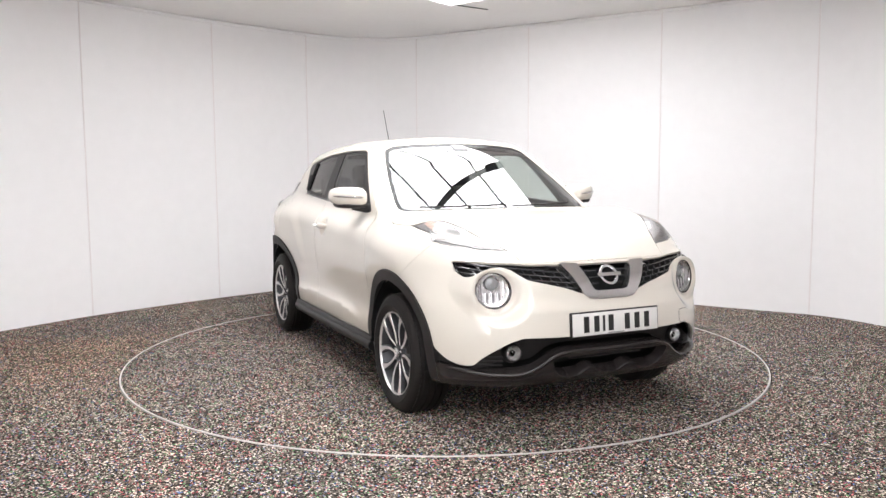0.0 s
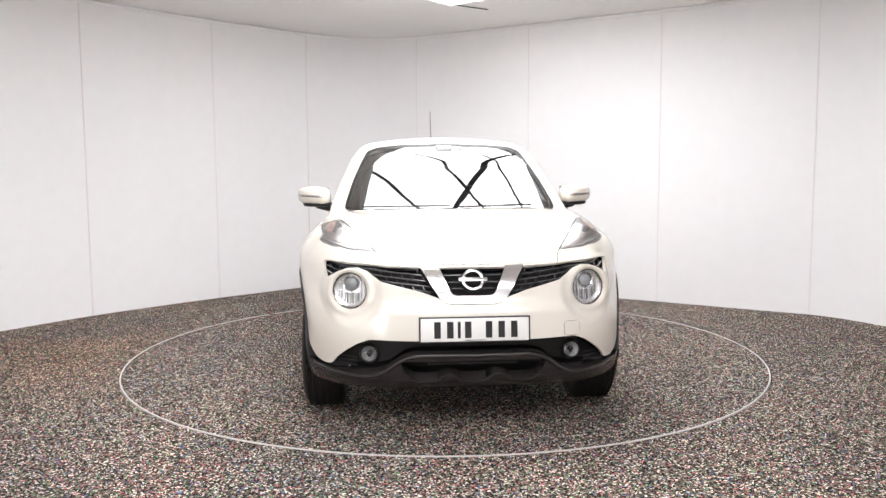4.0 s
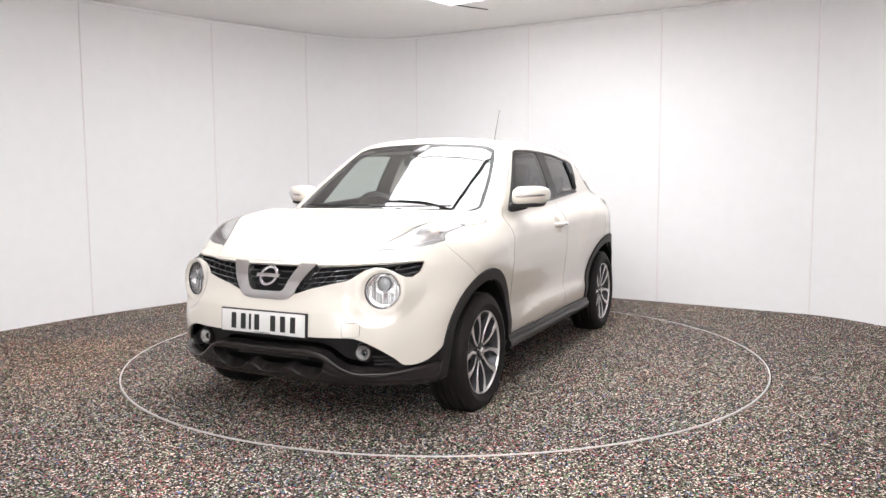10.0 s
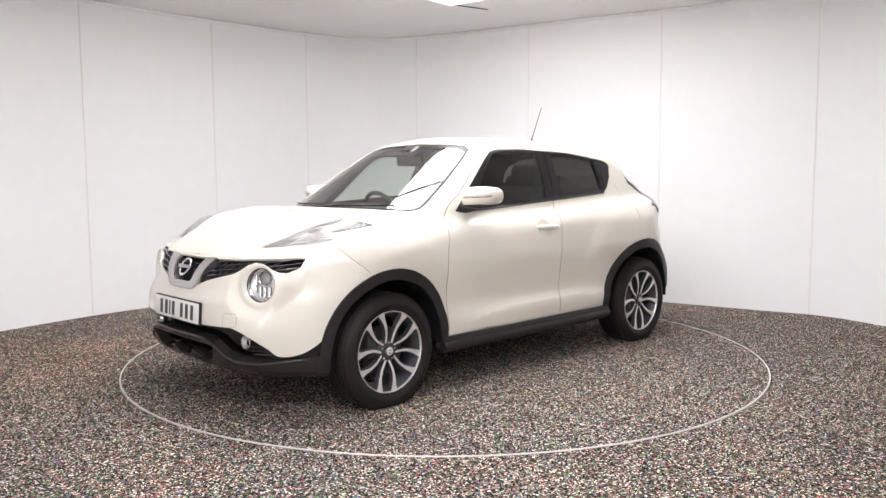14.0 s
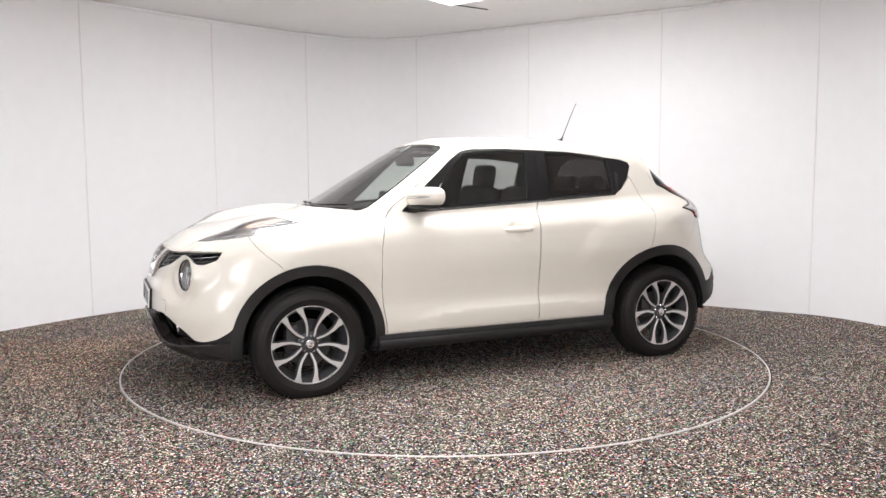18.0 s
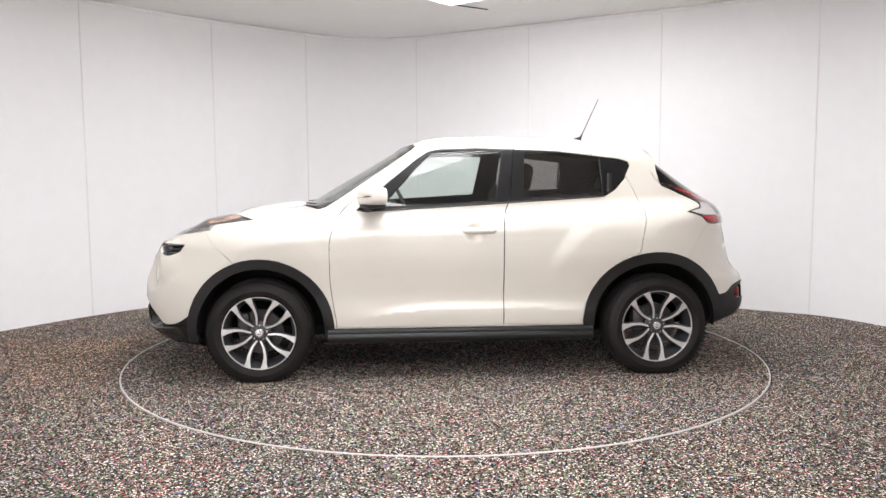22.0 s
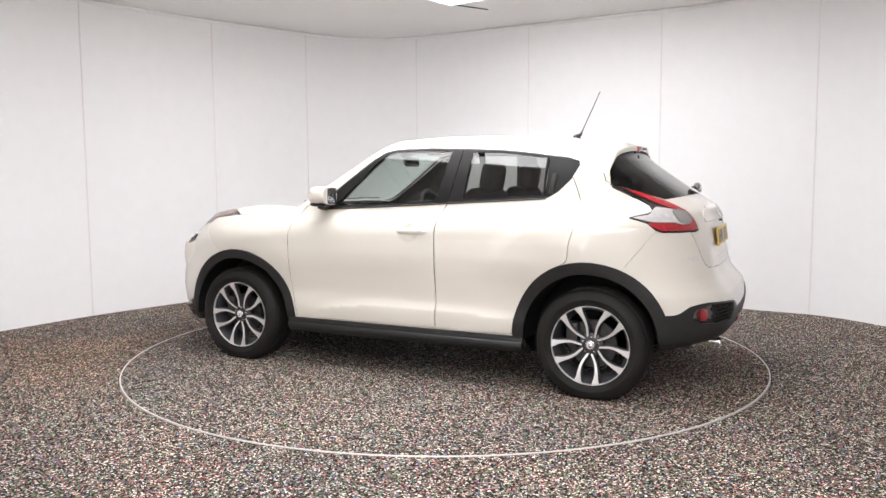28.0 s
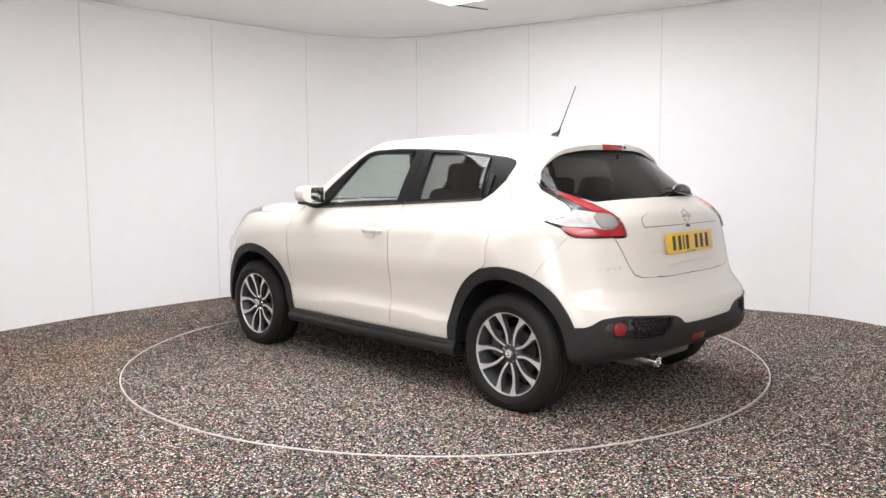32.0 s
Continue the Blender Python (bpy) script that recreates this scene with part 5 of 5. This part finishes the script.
# added dark box that blocks the view through the recessed front bumper
bm = bmesh.new()
box(bm, CAR_AT + Vector((1.865, 0, 0.44)), (0.05, 1.2, 0.32), 0.01)
car_part("bumper_backing", bm, M_INNER, "dark backing box added to close the front bumper gap")


# rounded upper rail and lower lip of the front bumper guard
for line, r, w, n, name in ((guard, 0.011, 0.78, 49, "guard_rail"), (scoop, 0.006, 0.335, 41, "guard_lip")):
    bm = bmesh.new()
    ys = np.linspace(-w, w, n)
    X, N = meet([(2.3, y, float(line(abs(y))) - r * 0.8) for y in ys], (1, 0, 0))
    tube(bm, [CAR_AT + Vector(a + n2 * 0.006) for a, n2 in zip(X, N)], [0.004] + [r] * (n - 2) + [0.004], 12)
    car_part(name, bm, M_GUARD, "rounded dark edge of the bumper guard")

# outlines and ribs of the reversing lights
for s in (1, -1):
    ring = [(0.586, 1.014), (0.563, 1.030), (0.557, 1.055), (0.562, 1.074), (0.585, 1.084), (0.625, 1.084), (0.652, 1.070), (0.662, 1.040), (0.652, 1.016), (0.62, 1.010), (0.586, 1.014)]
    X, N = meet([(-2.3, a, b) for a, b in ring], (-1, 0, 0))
    bm = bmesh.new()
    tube(bm, [CAR_AT + Vector((a[0], s * a[1], a[2])) for a in X + N * 0.008], 0.0026, 6, False)
    car_part("light_outline", bm, M_POCKET, "dark outline of the reversing light")
    for y in np.linspace(0.572, 0.648, 7):
        X, N = meet([(-2.3, y, z) for z in (1.024, 1.048, 1.074)], (-1, 0, 0))
        bm = bmesh.new()
        tube(bm, [CAR_AT + Vector((a[0], s * a[1], a[2])) for a in X + N * 0.0075], 0.0022, 6)
        car_part("light_rib", bm, M_STEEL)


# ---- rear details
for s in (1, -1):
    p, n = rear_at(0.685, 0.507)
    m = frame_on((p.x + 0.010, s * p.y, p.z), Vector((n.x - 0.4, s * n.y, n.z)))
    bm = bmesh.new()
    lathe(bm, [(0.036, -0.022), (0.035, 0.002), (0.030, 0.006), (0.001, 0.008)], 32, "z")
    car_part("rear_reflector", bm, M_REDDARK, "round red rear reflector", m=m)
    bm = bmesh.new()
    for i in range(5):
        for j in range(10):
            y, z = 0.395 + j * 0.027 + (i % 2) * 0.0135, 0.472 + i * 0.0205
            if y < 0.635 and z < 0.556 - max(0, 0.44 - y) * 0.5 and z > 0.462 + max(0, 0.43 - y) * 0.6:
                p, n = rear_at(y, z)
                lathe(bm, [(0.0118, -0.012), (0.0108, 0.003), (0.0075, 0.006), (0.0066, -0.006), (0.001, -0.007)], 6, "z", frame_on((p.x + 0.012, s * p.y, p.z), Vector((n.x, s * n.y, n.z)), (0, 1, 0)))
    car_part("vent_mesh", bm, M_GUARD, "black honeycomb vent mesh", False)
p, n = rear_at(0.095, 0.408)
bm = bmesh.new()
box(bm, (0, 0, 0.004), (0.13, 0.036, 0.014), 0.005)
car_part("rear_fog_light", bm, M_REDDARK, "red rear fog light", m=frame_on(p, n))
bm = bmesh.new()
for c in ((0.0, 0.0),):
    lathe(bm, [(0.024, 0.10), (0.027, -0.050), (0.0285, -0.053), (0.030, -0.048), (0.028, 0.10)], 32, "x", Matrix.Translation(CAR_AT + Vector((-1.872, 0.405, 0.310))) @ Matrix.Rotation(radians(-7), 4, "Y"))
car_part("exhaust_tip", bm, M_CHROME, "chrome exhaust tip")
bm = bmesh.new()
tube(bm, [CAR_AT + Vector(q) for q in ((-1.79, 0.405, 0.318), (-1.6, 0.40, 0.30), (-1.5, 0.2, 0.285))], 0.028, 12)
car_part("exhaust_pipe", bm, M_STEEL, "dull steel exhaust pipe")
bm = bmesh.new()
box(bm, CAR_AT + Vector((-1.58, 0.0, 0.275)), (0.34, 0.60, 0.12), 0.05)
car_part("silencer", bm, M_STEEL, "dull steel exhaust silencer")
# model badge as four plain strokes
for k in range(4):
    y = 0.690 - k * 0.029
    p, n = rear_at(y, 0.815)
    bm = bmesh.new()
    box(bm, (0.004, 0, 0.003), (0.005, 0.027, 0.004), 0.0012)
    box(bm, (-0.005, -0.011 if k < 2 else 0.0, 0.003), (0.018, 0.005, 0.004), 0.0015)
    car_part("badge_stroke", bm, M_SATIN, "plain chrome badge stroke", m=frame_on(p, n))


def build_spoiler():
    bm = bmesh.new()
    rows = []
    edge = cubic((0.0, 1.447), (0.22, 1.444), (0.41, 1.424), (0.545, 1.379), (0.615, 1.321), (0.645, 1.275))
    ys = [0.0, 0.12, 0.24, 0.34, 0.42, 0.49, 0.545, 0.585, 0.615, 0.634, 0.645]
    for y in [-q for q in ys[:0:-1]] + ys:
        a = abs(y)
        z = float(edge(a))
        p, n = rear_at(y, z)
        out = 0.014 * max(0.0, 1 - (a / 0.66) ** 4)
        nh = Vector((n.x, n.y, 0)).normalized()
        q, qn = top_at(p.x + 0.12, y) if a < 0.47 else (p + Vector((0.07, (-1 if y > 0 else 1) * 0.006, 0.045)), n)
        q = Vector(meet([q + (n + Vector((0, 0, 1))) * 0.1], np.array((n + Vector((0, 0, 1))).normalized()))[0][0]) if a >= 0.47 else q
        tip = p + nh * (out + 0.004) + Vector((0, 0, -0.012))
        rows.append([bm.verts.new(CAR_AT + v) for v in (q + Vector((0, 0, 0.001)), q.lerp(tip, 0.5) + Vector((0, 0, 0.010 + out * 0.12)), tip + Vector((0, 0, 0.018 + 1.1 * out)) - nh * 0.008, tip + Vector((0, 0, 0.010 + 1.1 * out)), tip, p - nh * 0.006 + Vector((0, 0, 0.002)))])
    for a, b in zip(rows, rows[1:]):
        for k in range(5):
            bm.faces.new((a[k], b[k], b[k + 1], a[k + 1]))
    bmesh.ops.recalc_face_normals(bm, faces=bm.faces)
    car_part("spoiler", bm, M_PAINT, "white roof spoiler above the rear window", sharp=50)


build_spoiler()
p, n = rear_at(0.0, 1.447)
bm = bmesh.new()
box(bm, (0, 0, 0), (0.020, 0.21, 0.034), 0.007)
car_part("brake_light", bm, M_RED, "red high-level brake light", m=Matrix.Translation(CAR_AT + p + Vector((-0.011, 0, 0.003))))
bm = bmesh.new()
bmesh.ops.create_uvsphere(bm, u_segments=12, v_segments=8, radius=0.009, matrix=Matrix.Translation(CAR_AT + p + Vector((-0.022, -0.128, 0.006))))
car_part("washer_jet", bm, M_GLOSSBLACK, "small black washer jet")
# rear wiper
p, n = rear_at(-0.29, 1.176)
m = frame_on(p, n)
bm = bmesh.new()
tube(bm, [(0.045, -0.022, 0.012), (0.02, -0.004, 0.024), (-0.04, 0.010, 0.030), (-0.11, 0.012, 0.028), (-0.16, 0.006, 0.022), (-0.18, 0.002, 0.018)], [0.012, 0.022, 0.026, 0.024, 0.016, 0.005], 16)
car_part("rear_wiper", bm, M_GLOSSBLACK, "black rear wiper arm", m=m)
bm = bmesh.new()
tube(bm, [(-0.02, 0.030, 0.010), (-0.12, 0.040, 0.010), (-0.30, 0.030, 0.010)], 0.005, 6)
car_part("rear_wiper_blade", bm, M_RUBBER, "black wiper blade", m=m)

# ---- aerial
bm = bmesh.new()
p, n = top_at(-0.945, 0.0)
tube(bm, [CAR_AT + p + Vector(q) for q in ((0.035, 0, -0.002), (0.012, 0, 0.006), (-0.008, 0, 0.016), (-0.020, 0, 0.034), (-0.026, 0, 0.05))], [0.016, 0.018, 0.012, 0.006, 0.004], 14)
car_part("aerial_base", bm, M_BLACK, "black rubber aerial base")
bm = bmesh.new()
tube(bm, [CAR_AT + p + Vector((-0.022, 0, 0.040)), CAR_AT + Vector((-1.086, 0, 1.832))], [0.0035, 0.0022], 8)
car_part("aerial_mast", bm, M_GUARD, "thin grey roof aerial mast")


# ---- mirrors and handles
def door_mirror(s):
    def blob(name, c, size, material, label, power=2.6, xf=None):
        bm = bmesh.new()
        bmesh.ops.create_uvsphere(bm, u_segments=36, v_segments=20, radius=1.0)
        for v in bm.verts:
            q = v.co
            k = (abs(q.x) ** power + abs(q.y) ** power + abs(q.z) ** power) ** (-1 / power)
            v.co = Vector((q.x * k * size[0], q.y * k * size[1], q.z * k * size[2]))
            if xf:
                v.co = xf(v.co)
            v.co = CAR_AT + Vector((c[0] + v.co.x, s * (c[1] + v.co.y), c[2] + v.co.z))
        if s < 0:
            bmesh.ops.reverse_faces(bm, faces=bm.faces)
        return car_part(name, bm, material, label)
    # cap: flat rear face, tapering to the outer end
    def cap(q):
        x = max(q.x, -0.055) if q.x < 0 else q.x * (1 - 0.25 * (q.y / 0.11))
        return Vector((x - 0.30 * max(q.y, 0), q.y, q.z * (1 - 0.10 * q.y / 0.11) + 0.006 * q.y / 0.11))
    blob("mirror_cap", (0.540, 0.868, 1.158), (0.098, 0.108, 0.062), M_PAINT, "pearl white door mirror cap", 3.0, cap)
    def under(q):
        return Vector((max(q.x, -0.05) - 0.3 * max(q.y, 0), q.y, q.z))
    blob("mirror_base", (0.545, 0.845, 1.104), (0.085, 0.098, 0.018), M_BLACK, "black lower mirror housing", 3.0, under)
    bm = bmesh.new()
    tube(bm, [CAR_AT + Vector((0.565, s * 0.85, 1.098)), CAR_AT + Vector((0.575, s * 0.79, 1.085)), CAR_AT + Vector((0.585, s * 0.735, 1.085))], [0.022, 0.024, 0.034], 12)
    car_part("mirror_arm", bm, M_BLACK, "black mirror arm")
    bm = bmesh.new()
    pts = []
    for k in range(9):
        y = -0.060 + 0.160 * k / 8
        z = -0.004 + 0.010 * k / 8
        x = 0.098 * max(0.0, 1 - abs(y / 0.108) ** 3 - abs(z / 0.062) ** 3) ** (1 / 3) * (1 - 0.25 * y / 0.11) - 0.30 * max(y, 0)
        pts.append(CAR_AT + Vector((0.540 + x, s * (0.868 + y), 1.158 + z)))
    tube(bm, pts, [0.003] + [0.0075] * 7 + [0.003], 8)
    car_part("mirror_indicator", bm, M_FRAME, "slim silver indicator strip on the mirror")
    bm = bmesh.new()
    box(bm, CAR_AT + Vector((0.482, s * 0.862, 1.156)), (0.006, 0.150, 0.090), 0.003)
    car_part("mirror_glass", bm, M_MIRROR, "mirror glass")
    bm = bmesh.new()
    box(bm, CAR_AT + Vector((0.487, s * 0.862, 1.156)), (0.010, 0.172, 0.106), 0.004)
    car_part("mirror_frame", bm, M_GLOSSBLACK, "black frame of the mirror glass")


def handle(s):
    bm = bmesh.new()
    xs = np.linspace(-0.012, -0.222, 13)
    P = np.stack([xs, np.interp(xs, (-0.222, -0.012), [side_at(q, 0.985)[0].y + 0.003 for q in (-0.222, -0.012)]), np.full(13, 0.939)], 1)
    N = P
    pts, rs = [], []
    for k, (a, n) in enumerate(zip(P, N)):
        t = k / 12
        off = 0.018 * math.sin(math.pi * t) ** 0.6 + 0.006
        pts.append(CAR_AT + Vector((a[0], s * (a[1] + off), a[2])))
        rs.append(0.010 + 0.0070 * math.sin(math.pi * (0.06 + 0.88 * t)) ** 0.5)
    tube(bm, pts, rs, 12)
    for v in bm.verts:
        v.co.z = 0.939 + (v.co.z - 0.939) * 1.2
    ob = car_part("door_handle", bm, M_PAINT, "white pull handle", parent=FRONT_DOORS[0 if s > 0 else 1])
    bm = bmesh.new()
    p, n = side_at(-0.200, 0.939, 1)
    lathe(bm, [(0.009, 0.0), (0.009, 0.036), (0.001, 0.037)], 16, "z")
    bmesh.ops.transform(bm, matrix=frame_on((p.x, s * p.y, p.z), (0, s, 0)), verts=bm.verts)
    part("lock_cap", bm, M_SATIN, FRONT_DOORS[0 if s > 0 else 1], "", True)
    # hidden rear door handle in the black corner
    p, n = side_at(-0.985, 1.235, 1)
    bm = bmesh.new()
    box(bm, CAR_AT + Vector((p.x, s * (p.y + 0.002), p.z)), (0.030, 0.014, 0.125), 0.005, Matrix.Rotation(radians(-8), 4, "Y") @ Matrix.Rotation(s * radians(18), 4, "X"))
    part("door_handle", bm, M_BLACK, REAR_DOORS[0 if s > 0 else 1], "black upright hidden handle", True)


def belt_strip(s):
    """Black strip under the side windows, and the upright dividers."""
    bm = bmesh.new()
    xs = np.linspace(0.62, -0.95, 24)
    zs = np.interp(xs, (-0.955, -0.38, 0.39, 0.65), (1.148, 1.116, 1.074, 1.064))
    P, N = meet([(x, 1.2, z) for x, z in zip(xs, zs)], (0, 1, 0))
    tube(bm, [CAR_AT + Vector((a[0], s * (a[1] + 0.002), a[2])) for a in P], 0.006, 8)
    car_part("belt_strip", bm, M_BELT, "dark satin window belt strip")
    bm = bmesh.new()
    for x0, z0, x1, z1 in ((-0.936, 1.165, -0.935, 1.385),):
        zz = np.linspace(z0, z1, 9)
        P, N = meet([(x0 + (x1 - x0) * k / 8, 1.2, z) for k, z in enumerate(zz)], (0, 1, 0))
        tube(bm, [CAR_AT + Vector((a[0], s * (a[1] + 0.001), a[2])) for a in P], 0.008, 8)
    car_part("window_divider", bm, M_PILLAR, "black upright window divider")


def sill_bar(s):
    bm = bmesh.new()
    xs = np.linspace(0.84, -0.85, 14)
    rows = []
    for x in xs:
        p, n = side_at(float(x), 0.30, 1)
        y = p.y
        rows.append([bm.verts.new(CAR_AT + Vector((x, s * (y + dy), z))) for dy, z in ((-0.02, 0.326), (0.018, 0.322), (0.026, 0.306), (0.024, 0.296), (0.036, 0.286), (0.038, 0.266), (0.026, 0.244), (0.002, 0.230), (-0.05, 0.222))])
    for a, b in zip(rows, rows[1:]):
        for k in range(8):
            bm.faces.new((a[k], b[k], b[k + 1], a[k + 1]) if s < 0 else (a[k], a[k + 1], b[k + 1], b[k]))
    bm.faces.new(rows[0])
    bm.faces.new(rows[-1][::-1])
    bmesh.ops.recalc_face_normals(bm, faces=bm.faces)
    car_part("sill_step", bm, M_SILL, "black moulded sill step", sharp=50)
    bm = bmesh.new()
    tube(bm, [CAR_AT + Vector((x, s * (side_at(x, 0.30, 1)[0].y - 0.060), 0.219)) for x in (0.68, 0.3, -0.1, -0.45, -0.74)], 0.0024, 6)
    car_part("sill_seam", bm, M_PAINT, "white body seam below the sill")


for s in (1, -1):
    door_mirror(s)
    handle(s)
    belt_strip(s)
    sill_bar(s)

# front wipers on the scuttle
for y0, y1 in ((-0.55, -0.02), (0.02, 0.50)):
    bm = bmesh.new()
    P = []
    for k in range(9):
        y = y0 + (y1 - y0) * k / 8
        X, N = meet([(1.4, y, 1.090 + 0.008 * k / 8)], (1, 0, 0))
        P.append(CAR_AT + Vector(X[0] + N[0] * 0.010))
    tube(bm, P, 0.0045, 6)
    car_part("wiper", bm, M_BLACK, "black windscreen wiper")


# ---- cabin
def soft_box(name, c, size, material, label="", rot=(0, 0, 0), bevel=0.05, parent=None):
    bm = bmesh.new()
    box(bm, (0, 0, 0), size, bevel, None, 4)
    m = Matrix.Translation(CAR_AT + Vector(c)) @ Euler([radians(a) for a in rot]).to_matrix().to_4x4()
    return car_part(name, bm, material, label, m=m, parent=parent, sharp=60)


def front_seat(y):
    seat = soft_box("front_seat", (-0.02, y, 0.62), (0.52, 0.50, 0.16), M_SEAT, "black cloth front seat", (0, -8, 0), 0.06)
    soft_box("seat_back", (-0.36, y, 0.90), (0.15, 0.48, 0.62), M_SEAT, "", (0, -16, 0), 0.06, seat)
    soft_box("headrest", (-0.47, y, 1.27), (0.10, 0.26, 0.19), M_SEAT, "black padded headrest", (0, -10, 0), 0.045, seat)
    for d in (-0.05, 0.05):
        bm = bmesh.new()
        tube(bm, [CAR_AT + Vector((-0.44, y + d, 1.12)), CAR_AT + Vector((-0.46, y + d, 1.22))], 0.006, 8)
        car_part("headrest_post", bm, M_CHROME, "", parent=seat)


front_seat(0.36)
front_seat(-0.36)
bench = soft_box("rear_bench", (-0.85, 0, 0.66), (0.46, 1.04, 0.16), M_SEAT, "black cloth rear bench", (0, -6, 0), 0.05)
soft_box("seat_back", (-1.14, 0, 0.93), (0.14, 1.04, 0.50), M_SEAT, "", (0, -20, 0), 0.05, bench)
for y in (-0.38, 0.0, 0.38):
    soft_box("headrest", (-1.235, y, 1.20), (0.09, 0.26, 0.15), M_SEAT, "black padded headrest", (0, -14, 0), 0.04, bench)
soft_box("dashboard", (0.62, 0, 0.92), (0.42, 1.34, 0.22), M_DASH, "dark grey moulded dashboard", (0, 6, 0), 0.07)
soft_box("instrument_hood", (0.48, -0.36, 1.035), (0.20, 0.36, 0.09), M_DASH, "hooded instrument cluster", (0, 8, 0), 0.04)
soft_box("centre_console", (0.18, 0, 0.62), (0.70, 0.22, 0.28), M_DASH, "", (0, 0, 0), 0.05)
bm = bmesh.new()
m = Matrix.Translation(CAR_AT + Vector((0.30, -0.36, 1.00))) @ Euler((0, radians(-64), 0)).to_matrix().to_4x4()
torus(bm, 0.180, 0.016, 48, 10, 1.0, m)
wheel = car_part("steering_wheel", bm, M_DASH, "black steering wheel on the driver's side")
bm = bmesh.new()
box(bm, (0, 0, -0.02), (0.12, 0.14, 0.05), 0.025)
box(bm, (0, 0.10, -0.015), (0.05, 0.13, 0.02), 0.008)
box(bm, (0, -0.10, -0.015), (0.05, 0.13, 0.02), 0.008)
box(bm, (-0.10, 0, -0.015), (0.13, 0.05, 0.02), 0.008)
car_part("steering_hub", bm, M_DASH, "", m=m, parent=wheel)
soft_box("rear_view_mirror", (0.335, -0.02, 1.385), (0.035, 0.24, 0.068), M_GLOSSBLACK, "black interior mirror", (0, 10, 6), 0.014)
bm = bmesh.new()
tube(bm, [CAR_AT + Vector((0.345, -0.01, 1.40)), CAR_AT + Vector((0.37, 0, 1.46))], 0.016, 8)
car_part("mirror_stalk", bm, M_GLOSSBLACK, "")
soft_box("sensor_pod", (0.345, 0, 1.455), (0.10, 0.12, 0.05), M_GLOSSBLACK, "", (0, 30, 0), 0.015)
for s in (1, -1):
    soft_box("sun_visor", (0.20, s * 0.33, 1.462), (0.17, 0.36, 0.02), M_HEADLINER, "grey sun visor", (0, 14, 0), 0.008)
    soft_box("door_card", (0.25, s * 0.735, 0.80), (1.0, 0.05, 0.50), M_DASH, "", (0, 0, 0), 0.02)
    soft_box("door_card", (-0.60, s * 0.735, 0.90), (0.50, 0.05, 0.34), M_DASH, "", (0, 0, 0), 0.02)


def motions():
    rows = []
    for i in range(0, 33):
        a = 213.783 - 5.00773 * (i - 16) + 0.0055205 * (i - 16) ** 2
        rows.append((float(i), pose(0, 0, 0, 0, 0, a)))
    walk(CAR, rows)
    walk(TURNTABLE, rows)


motions()
